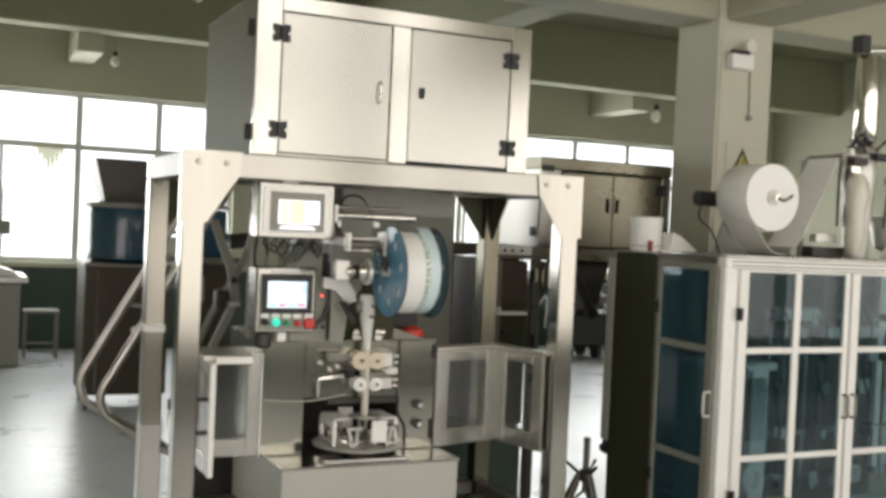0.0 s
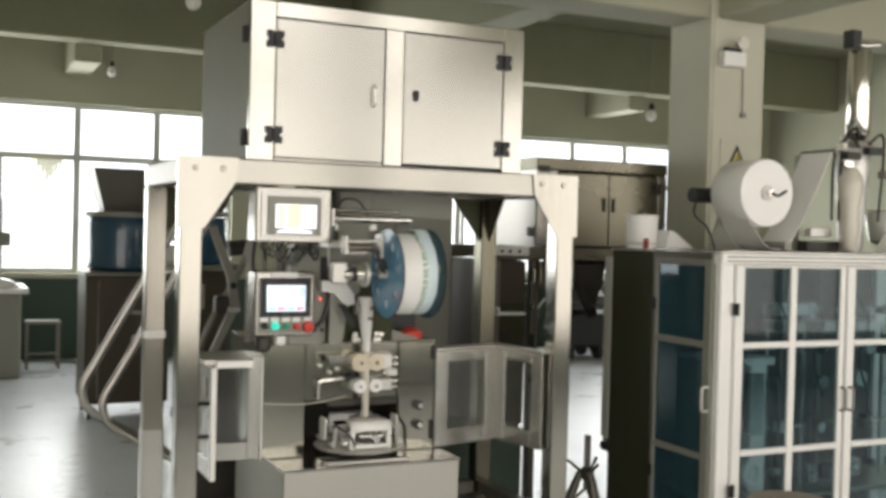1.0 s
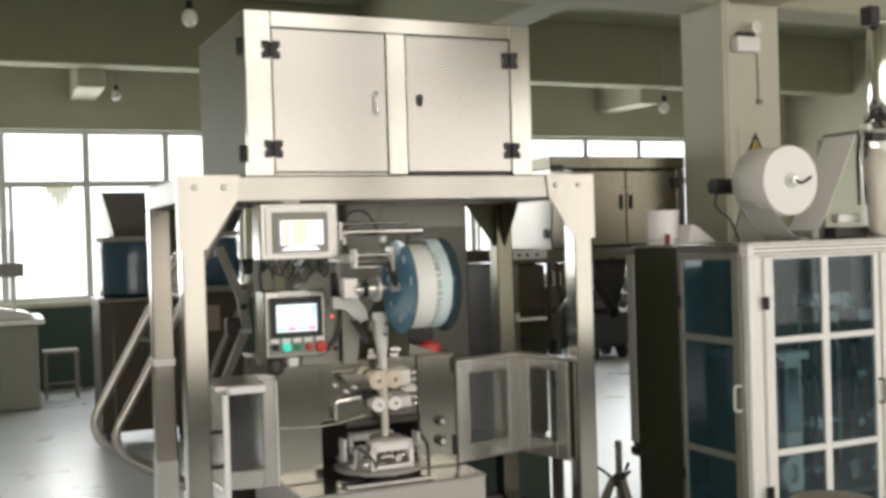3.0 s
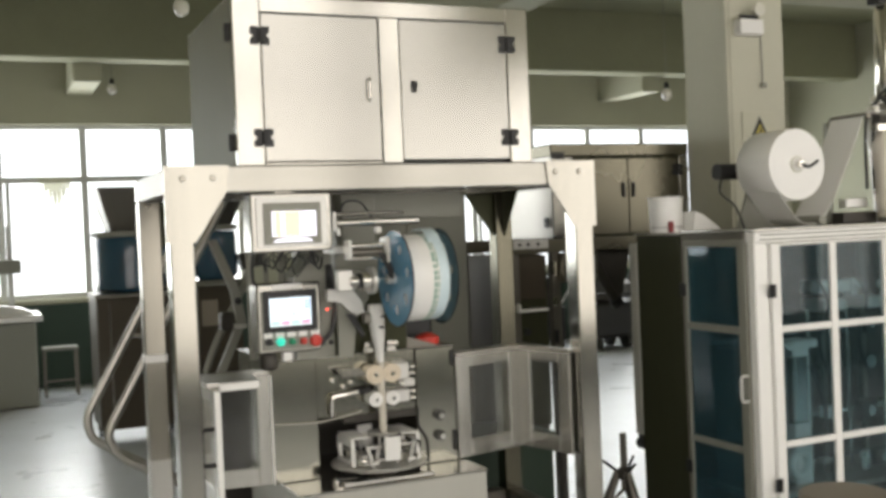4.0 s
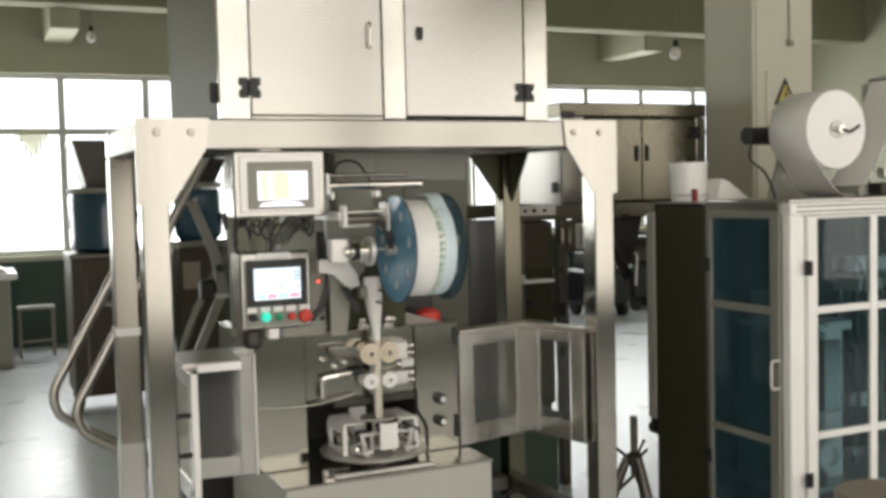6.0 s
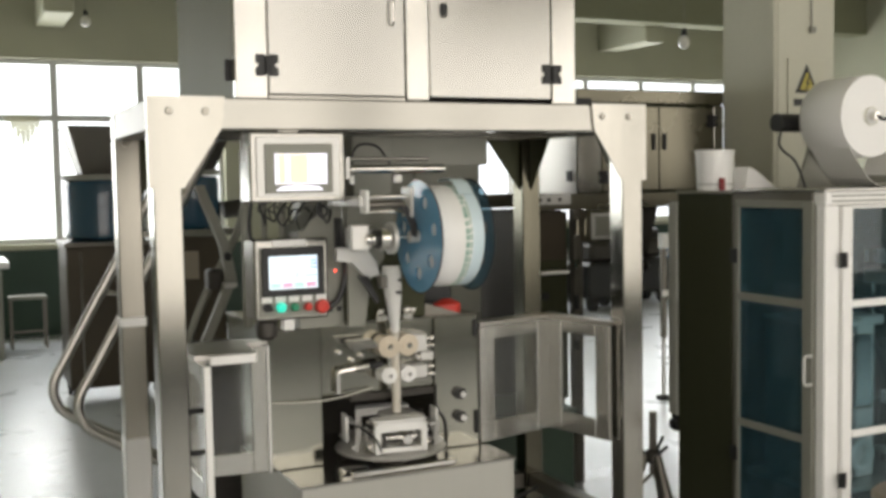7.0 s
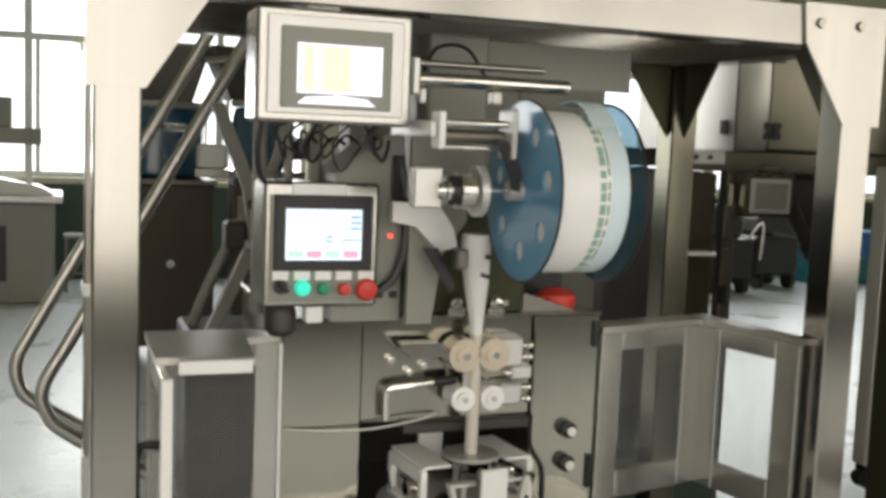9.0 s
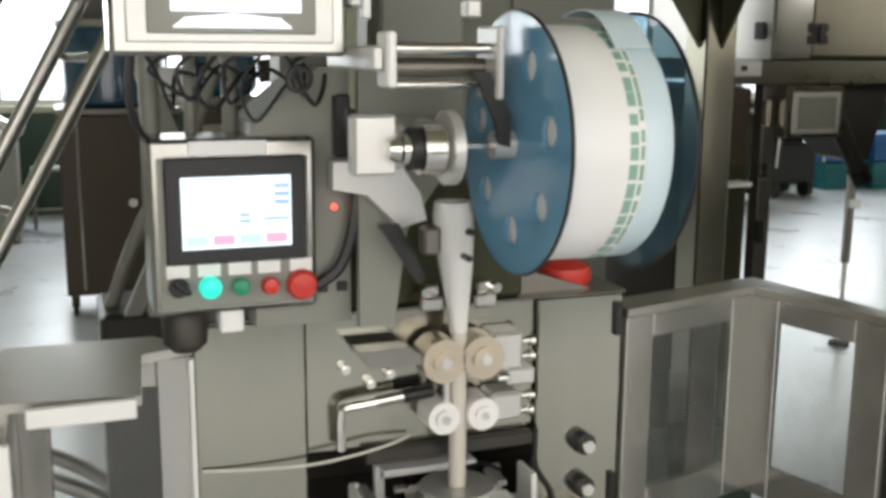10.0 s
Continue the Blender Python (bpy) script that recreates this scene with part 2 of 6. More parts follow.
def smooth_path(pts, k=6):
    P = [Vector(p) for p in pts]
    out = []
    for i in range(len(P) - 1):
        p0, p1, p2, p3 = P[max(i - 1, 0)], P[i], P[i + 1], P[min(i + 2, len(P) - 1)]
        for s in range(k):
            t = s / k
            out.append(0.5 * ((2 * p1) + (p2 - p0) * t + (2 * p0 - 5 * p1 + 4 * p2 - p3) * t * t + (3 * p1 - p0 - 3 * p2 + p3) * t ** 3))
    out.append(P[-1])
    return out


def tube(bm, pts, r, n=8, smooth=True):
    """A round pipe along a path."""
    P = smooth_path(pts) if smooth else [Vector(p) for p in pts]
    rings, up = [], None
    for i, p in enumerate(P):
        d = (P[min(i + 1, len(P) - 1)] - P[max(i - 1, 0)]).normalized()
        if up is None:
            up = d.orthogonal().normalized()
        up = (up - d * up.dot(d)).normalized()
        side = d.cross(up)
        rings.append([bm.verts.new(p + (up * math.cos(6.2832 * k / n) + side * math.sin(6.2832 * k / n)) * r) for k in range(n)])
    for a, c in zip(rings, rings[1:]):
        for k in range(n):
            bm.faces.new((a[k], a[(k + 1) % n], c[(k + 1) % n], c[k]))
    bm.faces.new(rings[0][::-1])
    bm.faces.new(rings[-1])
    return bm


def ribbon(bm, pts, width_vec, thick=0.002):
    """A thin sheet that follows a path, width_vec wide."""
    P, w = smooth_path(pts), Vector(width_vec)
    rows = []
    for i, p in enumerate(P):
        d = (P[min(i + 1, len(P) - 1)] - P[max(i - 1, 0)]).normalized()
        nrm = d.cross(w).normalized() * thick
        rows.append([bm.verts.new(q) for q in (p - w / 2, p + w / 2, p + w / 2 + nrm, p - w / 2 + nrm)])
    for a, c in zip(rows, rows[1:]):
        for k in range(4):
            bm.faces.new((a[k], a[(k + 1) % 4], c[(k + 1) % 4], c[k]))
    bm.faces.new(rows[0][::-1])
    bm.faces.new(rows[-1])
    return bm


def lathe(bm, profile, m, n=32):
    """A turned body: profile of (radius, height) round the z axis of m."""
    rings = [[bm.verts.new(m @ Vector((r * math.cos(6.2832 * k / n), r * math.sin(6.2832 * k / n), h))) for k in range(n)] for r, h in profile]
    for a, c in zip(rings, rings[1:]):
        for k in range(n):
            bm.faces.new((a[k], a[(k + 1) % n], c[(k + 1) % n], c[k]))
    return bm


def place_of(ob):
    p = Vector((0, 0, 0))
    while ob:
        p += ob.location
        ob = ob.parent
    return p


def part(name, bm, material, parent=None, label="", soft=False, at=None):
    """Links a bmesh, drawn in the world's metres, as one mesh object; under its parent when it has one."""
    bmesh.ops.recalc_face_normals(bm, faces=bm.faces)
    me = bpy.data.meshes.new(name)
    base = Vector(at) if at else Vector((0, 0, 0))
    if parent:
        base = Vector(at) if at else place_of(parent)
    bmesh.ops.translate(bm, verts=bm.verts, vec=-base)
    bm.to_mesh(me)
    bm.free()
    if soft:
        for f in me.polygons:
            f.use_smooth = True
        me.set_sharp_from_angle(angle=radians(40))
    me.materials.append(material)
    ob = new(name, me)
    if parent:
        ob.parent = parent
        ob.location = base - place_of(parent)
    else:
        ob.location = base
    if label:
        tagged(ob, label)
    return ob


def thing(name, x, y, z, label, category, group="", kind=""):
    ob = new(name)
    ob.empty_display_size = 0.1
    ob.location = (x, y, z)
    return tagged(ob, label, category, group, kind)


def B():
    return bmesh.new()


def setting(name, bm, material, label, category):
    return tagged(part(name, bm, material), label, category, kind="structure")

# ---- the hall ----
setting("floor", box(B(), ROOM_X0 - 0.3, ROOM_X1 + 0.3, ROOM_Y0 - 0.3, ROOM_Y1 + 0.3, -0.2, 0.0, 0), FLOOR, "pale grey-green painted factory floor, worn and glossy", "floor")
setting("ceiling", box(B(), ROOM_X0 - 0.3, ROOM_X1 + 0.3, ROOM_Y0 - 0.3, ROOM_Y1 + 0.3, CEIL, CEIL + 0.2, 0), CONCRETE, "dull painted concrete ceiling slab", "ceiling")


WINDOWS = ((-3.884, 2.948), (5.055, 10.179))
PANE = 0.854


def window_wall(name, win, y0, y1, inner, sill_z, head, spans):
    """A long wall with a band of windows; inner: the y of the face towards the room."""
    w = box(B(), ROOM_X0 - 0.3, ROOM_X1 + 0.3, y0, y1, head, CEIL, 0)
    box(w, ROOM_X0 - 0.3, ROOM_X1 + 0.3, y0, y1, 0.0, sill_z, 0)
    for a, b in ((ROOM_X0 - 0.3, spans[0][0]), (spans[0][1], spans[1][0]), (spans[1][1], ROOM_X1 + 0.3)):
        box(w, a, b, y0, y1, sill_z, head, 0)
    setting(name, w, WALL, "grey-beige plastered wall above a window band", "wall")
    s = 1 if inner < 1 else -1
    dado = box(B(), ROOM_X0, ROOM_X1, min(inner, inner + s * 0.006), max(inner, inner + s * 0.006), 0.0, sill_z - 0.06, 0)
    setting(name + "_dado", dado, GREEN, "dark green painted lower wall", "wall")
    sill = box(B(), ROOM_X0, ROOM_X1, min(inner + s * 0.07, inner - s * 0.1), max(inner + s * 0.07, inner - s * 0.1), sill_z - 0.055, sill_z - 0.002, 0.006)
    setting(name + "_sill", sill, WALL, "pale window sill along the wall", "sill")
    ym = (y0 + y1) / 2
    for k, (a, b) in enumerate(spans):
        t = thing(win + "_%d" % (k + 1), a, ym, sill_z, "wide aluminium window, overexposed daylight behind", "window", kind="structure")
        f = box(B(), a, b, ym - 0.03, ym + 0.03, sill_z, sill_z + 0.05)
        box(f, a, b, ym - 0.03, ym + 0.03, head - 0.05, head)
        box(f, a, b, ym - 0.035, ym + 0.035, sill_z + (head - sill_z) * 0.665, sill_z + (head - sill_z) * 0.70)
        box(f, a, a + 0.05, ym - 0.03, ym + 0.03, sill_z, head)
        box(f, b - 0.05, b, ym - 0.03, ym + 0.03, sill_z, head)
        part("window_frame", f, FRAME, t)
        for i in range(1, round((b - a) / PANE)):
            x = a + PANE * i
            part("mullion", box(B(), x - 0.035, x + 0.035, ym - 0.032, ym + 0.032, sill_z, head), FRAME, t)
            if i % 2:
                part("sash_stile", box(B(), x + 0.06, x + 0.10, ym - 0.022, ym + 0.022, sill_z + 0.04, sill_z + (head - sill_z) * 0.665), FRAME, t)


window_wall("wall_north", "window_north", ROOM_Y1, ROOM_Y1 + 0.24, ROOM_Y1, SILL, HEAD, WINDOWS)
window_wall("wall_south", "window_south", ROOM_Y0 - 0.24, ROOM_Y0, ROOM_Y0, SILL_SOUTH, HEAD_SOUTH, ((-4.6, 3.1), (3.3, 10.6)))
for nm, x0, x1 in (("wall_west", ROOM_X0 - 0.24, ROOM_X0), ("wall_east", ROOM_X1, ROOM_X1 + 0.24)):
    w = box(B(), x0, x1, ROOM_Y0, ROOM_Y1, 0, CEIL, 0)
    setting(nm, w, WALL, "plain plastered side wall of the hall", "wall")
setting("backdrop_sky_north", box(B(), -14, 22, 16.0, 16.1, -1, 9, 0), SKYGLOW, "overexposed pale sky outside the windows", "sky")
# glow added beyond the unseen south openings
setting("backdrop_sky_south", box(B(), -14, 22, -6.1, -6.0, -1, 9, 0), SKYDIM, "overexposed pale sky outside the windows", "sky")

# concrete beams
setting("beam_1", box(B(), ROOM_X0, ROOM_X1, 10.7, 11.0, 3.28, CEIL, 0.012), CONCRETE, "painted concrete beam across the hall", "beam")
setting("beam_2", box(B(), ROOM_X0, 3.885, 4.72, 5.04, 2.745, CEIL, 0.012), WALL, "painted concrete beam across the hall", "beam")
setting("beam_3", box(B(), 4.268, ROOM_X1, 4.72, 5.04, 2.745, CEIL, 0.012), WALL, "painted concrete beam across the hall", "beam")
setting("beam_4", box(B(), 3.91, 4.25, ROOM_Y0, 4.689, 2.74, CEIL, 0.012), WALL, "painted concrete beam along the hall", "beam")
setting("beam_5", box(B(), 3.91, 4.25, 5.091, 10.7, 3.2, CEIL, 0.012), CONCRETE, "painted concrete beam along the hall", "beam")
for k, (x, y) in enumerate(((1.08, 11.0), (7.75, 10.99), (-2.3, 11.0))):
    setting("beam_%d" % (6 + k), box(B(), x, x + 0.27, y, ROOM_Y1, 3.1, CEIL, 0.012), WALL, "short painted concrete beam to the wall", "beam")
# column
col = box(B(), 3.886, 4.267, 4.69, 5.09, 0, CEIL, 0.012)
box(col, 3.876, 3.95, 4.70, 4.74, 0, CEIL, 0.004)
setting("column", col, COLUMN, "square plastered column in the hall", "column")

# ---- machine stand ----
PX0, PX1, PY0, PY1, PW = 0.73, 2.358, 3.69, 4.45, 0.08


def machine_stand():
    t = thing("machine_stand", 1.54, 4.07, 0, "tall brushed stainless steel stand on four square posts", "machine stand")
    for x in (PX0, PX1 - PW):
        for y in (PY0, PY1 - PW):
            # the right rear post gets its dim reflection from a darker steel
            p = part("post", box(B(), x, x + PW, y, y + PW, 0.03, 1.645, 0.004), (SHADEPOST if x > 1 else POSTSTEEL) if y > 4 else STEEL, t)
            f = cyl(B(), (x + PW / 2, y + PW / 2, 0), (x + PW / 2, y + PW / 2, 0.012), 0.05)
            cyl(f, (x + PW / 2, y + PW / 2, 0.012), (x + PW / 2, y + PW / 2, 0.035), 0.012)
            part("levelling_foot", f, RUBBER, p, "black rubber foot")
    part("beam", box(B(), PX0, PX1, PY0 + 0.003, PY0 + PW, 1.645, 1.735, 0.004), STEEL_H, t)
    part("beam", box(B(), PX0, PX1, PY1 - PW, PY1 - 0.003, 1.645, 1.735, 0.004), STEEL_H, t)
    # left beam in darker steel, to hold down the window glare on it
    part("beam", box(B(), PX0 + 0.002, PX0 + PW, PY0 + PW, PY1 - PW, 1.645, 1.732, 0.004), DARKSTEEL, t)
    part("beam", box(B(), PX1 - PW, PX1 - 0.002, PY0 + PW, PY1 - PW, 1.645, 1.732, 0.004), STEEL, t)
    # front corner plates with their bolts
    outline = ((-0.012, 1.737), (0.205, 1.737), (0.195, 1.65), (0.085, 1.482), (-0.012, 1.482))
    for side in (0, 1):
        o = [(PX0 + x, z) if side == 0 else (PX1 - x, z) for x, z in outline]
        if side:
            o = o[::-1]
        g = part("corner_plate", prism(B(), o, Matrix.Translation((0, PY0, 0)) @ XZ, 0.006), STEEL, t)
        for bx in ((0.779, 0.879) if side == 0 else (2.194, 2.299)):
            b = cyl(B(), (bx, PY0 - 0.006, 1.695), (bx, PY0 - 0.013, 1.695), 0.0115, 0.009, 16)
            part("bolt", b, POSTSTEEL, g, soft=True)
    # welded gussets on the rear posts, coloured dark for the dimness they mirror
    for x, s in ((PX0 + PW, 1), (PX1 - PW, -1)):
        o = [(x, 1.645), (x + s * 0.14, 1.645), (x, 1.45)]
        part("gusset", prism(B(), o if s < 0 else o[::-1], Matrix.Translation((0, PY1 - PW + 0.03, 0)) @ XZ, 0.006), HOUSING, t)
    for x in (PX1 - PW + 0.036,):
        for ya, s in ((PY1 - PW, -1), (PY0 + PW, 1)):
            g = B()
            vs = [(ya, 1.645), (ya + s * 0.14, 1.645), (ya, 1.45)]
            lo = [g.verts.new((x, y, z)) for y, z in vs]
            hi = [g.verts.new((x + 0.006, y, z)) for y, z in vs]
            g.faces.new(lo), g.faces.new(hi[::-1])
            for i in range(3):
                g.faces.new((lo[i], lo[(i + 1) % 3], hi[(i + 1) % 3], hi[i]))
            part("side_gusset", g, HOUSING, t)
    part("clamp_band", box(B(), PX0 - 0.004, PX0 + PW + 0.004, PY1 - PW - 0.004, PY1 + 0.004, 1.02, 1.05, 0.002), WHITEPAINT, t, "pale band round a rear post")
    part("lower_cover", box(B(), PX0 - 0.003, PX0 + PW + 0.003, PY1 - PW - 0.006, PY1 + 0.003, 0.05, 0.64, 0.004), ALU, t, "pale sleeve round a rear post")
    # side stretchers low down
    for x in (PX0 + 0.01, PX1 - PW + 0.01):
        part("side_rail", box(B(), x, x + 0.06, PY0 + PW, PY1 - PW, 0.25, 0.31, 0.004), DARKSTEEL, t)
    part("rear_rail", box(B(), PX0 + PW, PX1 - PW, PY1 - 0.07, PY1 - 0.01, 0.25, 0.31, 0.004), DARKSTEEL, t)


machine_stand()


def hinge(bm, x, y, z):
    """A four-lobed black cabinet hinge facing -y."""
    o = [(0.033, 0.031), (0.006, 0.031), (0.006, 0.025), (-0.006, 0.025), (-0.006, 0.031), (-0.033, 0.031), (-0.033, 0.008), (-0.024, 0.003),
         (-0.024, -0.003), (-0.033, -0.008), (-0.033, -0.031), (-0.006, -0.031), (-0.006, -0.025), (0.006, -0.025), (0.006, -0.031), (0.033, -0.031),
         (0.033, -0.008), (0.024, -0.003), (0.024, 0.003), (0.033, 0.008)]
    prism(bm, o, Matrix.Translation((x, y, z)) @ XZ, 0.007)
    cyl(bm, (x, y - 0.009, z - 0.024), (x, y - 0.009, z + 0.024), 0.008, n=12)
    return bm


def weigher_cabinet():
    x0, x1, y0, y1, z0, z1 = 0.977, 2.120, 3.732, 4.52, 1.7365, 2.325
    t = thing("weigher_cabinet", (x0 + x1) / 2, (y0 + y1) / 2, z0, "stainless steel two-door cabinet standing on the machine stand", "cabinet")
    # left sheet is coloured darker than the right to paint its shade
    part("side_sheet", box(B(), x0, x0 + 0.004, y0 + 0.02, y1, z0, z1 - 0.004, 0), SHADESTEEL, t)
    part("side_sheet", box(B(), x1 - 0.004, x1, y0 + 0.02, y1, z0, z1 - 0.004, 0), SATIN, t)
    part("back_sheet", box(B(), x0 + 0.004, x1 - 0.004, y1 - 0.004, y1, z0, z1 - 0.004, 0), SATIN, t)
    part("bottom_sheet", box(B(), x0 + 0.004, x1 - 0.004, y0 + 0.03, y1 - 0.004, z0, z0 + 0.004, 0), SATIN, t)
    part("top_sheet", box(B(), x0, x1, y0 + 0.02, y1, z1 - 0.004, z1, 0), SATIN, t)
    part("front_stile", box(B(), x0, 1.073, y0 - 0.002, y0 + 0.02, z0, z1, 0.003), STILE, t)
    part("front_stile", box(B(), 1.509, 1.587, y0 - 0.002, y0 + 0.02, z0 + 0.004, 2.266, 0.003), STILE, t)
    part("front_stile", box(B(), 2.029, x1, y0 - 0.002, y0 + 0.02, z0, z1, 0.003), STILE, t)
    part("top_rail", box(B(), 1.073, 2.029, y0 - 0.002, y0 + 0.02, 2.267, z1, 0.003), STILE, t)
    part("bottom_rail", box(B(), 1.075, 1.507, y0 + 0.001, y0 + 0.02, z0, z0 + 0.012, 0.002), STEEL_H, t)
    for a, c, hx, hs in ((1.076, 1.507, 1.071, 0), (1.589, 2.027, 2.029, 1)):
        d = part("cabinet_door", box(B(), a, c, y0, y0 + 0.018, z0 + 0.014, 2.264, 0.003), PANEL, t)
        for hz in (1.833, 2.185):
            part("hinge", hinge(B(), hx, y0 - 0.002, hz), BLACK, d, "black four-screw hinge")
        if hs:
            k = prism(B(), [(-0.008, -0.022), (0.008, -0.022), (0.012, 0.008), (0.009, 0.02), (-0.009, 0.02), (-0.012, 0.008)], Matrix.Translation((1.64, y0, 2.02)) @ XZ, 0.008)
            cyl(k, (1.64, y0 - 0.008, 2.028), (1.64, y0 - 0.014, 2.028), 0.009, n=14)
            part("lock", k, BLACK, d, "black keyhole lock")
        else:
            h = tube(B(), [(1.463, y0, 2.045), (1.463, y0 - 0.018, 2.04), (1.463, y0 - 0.02, 2.005), (1.463, y0 - 0.018, 1.97), (1.463, y0, 1.965)], 0.004)
            part("handle", h, CHROME, d, "small bent steel handle", True)
    for hz in (1.82, 2.20):
        h = box(B(), x0 - 0.008, x0, y0 + 0.026, y0 + 0.06, hz - 0.03, hz + 0.03, 0.003)
        cyl(h, (x0 - 0.011, y0 + 0.043, hz - 0.03), (x0 - 0.011, y0 + 0.043, hz + 0.03), 0.008, n=12)
        part("side_hinge", h, BLACK, t, "black hinge on the side")


weigher_cabinet()

# ---- packaging machine ----
MX0, MX1, MY, MTOP, TBL = 1.112, 1.852, 3.948, 1.03, 0.57
pm = thing("packaging_machine", 1.49, 4.1, 0, "stainless steel sachet packaging machine with an open hooded work area", "packaging machine")


def machine_body():
    b = box(B(), 1.145, 1.878, 3.745, 4.47, 0.10, TBL, 0.004)
    body = part("base_cabinet", b, SIDESHEET, pm)
    part("table_top", box(B(), 1.14, 1.882, 3.74, 4.47, TBL + 0.0005, TBL + 0.008, 0.002), PANEL, pm)
    for x in (1.2, 1.82):
        for y in (3.8, 4.4):
            f = cyl(B(), (x, y, 0), (x, y, 0.015), 0.035)
            cyl(f, (x, y, 0.015), (x, y, 0.1), 0.01)
            part("foot", f, RUBBER, body, "black levelling foot")
    z = TBL + 0.009
    part("left_housing", box(B(), MX0, 1.286, MY, 4.47, z, MTOP, 0.003), BODY, pm)
    part("right_housing", box(B(), 1.688, MX1, MY, 4.47, z, MTOP, 0.003), BODY, pm)
    part("top_plate", box(B(), MX0 - 0.004, MX1 + 0.004, MY - 0.004, 4.47, MTOP + 0.0005, MTOP + 0.006, 0.002), STEEL_H, pm)
    part("sealing_panel", box(B(), 1.2875, 1.6865, MY + 0.012, MY + 0.03, 0.80, MTOP, 0.002), BODY, pm)
    # dark metal puts the shade of the recess into colour
    part("cavity_back", box(B(), 1.2875, 1.6865, 4.36, 4.38, z, 0.80, 0), DARK, pm, "back of the work area, coloured dark as shade")
    part("cavity_roof", box(B(), 1.2875, 1.6865, MY + 0.035, 4.36, 0.80, 0.81, 0), DARK, pm, "roof of the work area, coloured dark as shade")
    lip = tube(B(), [(1.687, MY - 0.004, 0.80), (1.687, MY - 0.004, 0.74), (1.70, MY - 0.004, 0.71), (1.722, MY - 0.004, 0.67), (1.725, MY - 0.004, 0.585)], 0.005)
    part("edge_trim", lip, RUBBER, pm, "black rubber edge strip")
    for zz in (0.766, 0.686):
        k = cyl(B(), (1.777, MY, zz), (1.777, MY - 0.022, zz), 0.021, 0.019)
        kn = part("knob", k, BLACK, pm, "round black knob with a bright face", True)
        c = cyl(B(), (1.777, MY - 0.022, zz), (1.777, MY - 0.036, zz), 0.012, 0.011)
        part("knob_cap", c, CHROME, kn, "bright metal cap", True)
    part("door_latch", box(B(), MX1 - 0.018, MX1 - 0.004, MY - 0.008, MY, 0.955, 1.015, 0.002), BLACK, pm, "black latch")
    part("door_latch", box(B(), MX1 - 0.018, MX1 - 0.006, MY - 0.008, MY, 0.62, 0.70, 0.002), BLACK, pm, "black latch")
    # tray rail at the front of the table
    tr = box(B(), 1.315, 1.668, 3.755, 3.775, z, z + 0.016, 0.003)
    box(tr, 1.295, 1.385, 3.80, 3.82, z, z + 0.022, 0.003)
    part("front_rail", tr, CHROME, pm)
    w = tube(B(), [(1.12, MY - 0.004, 0.80), (1.2, MY - 0.012, 0.795), (1.30, MY - 0.02, 0.795), (1.40, MY - 0.02, 0.808), (1.46, MY, 0.815)], 0.0026)
    part("air_hose", w, HOSE, pm, "thin clear hose", True)


machine_body()


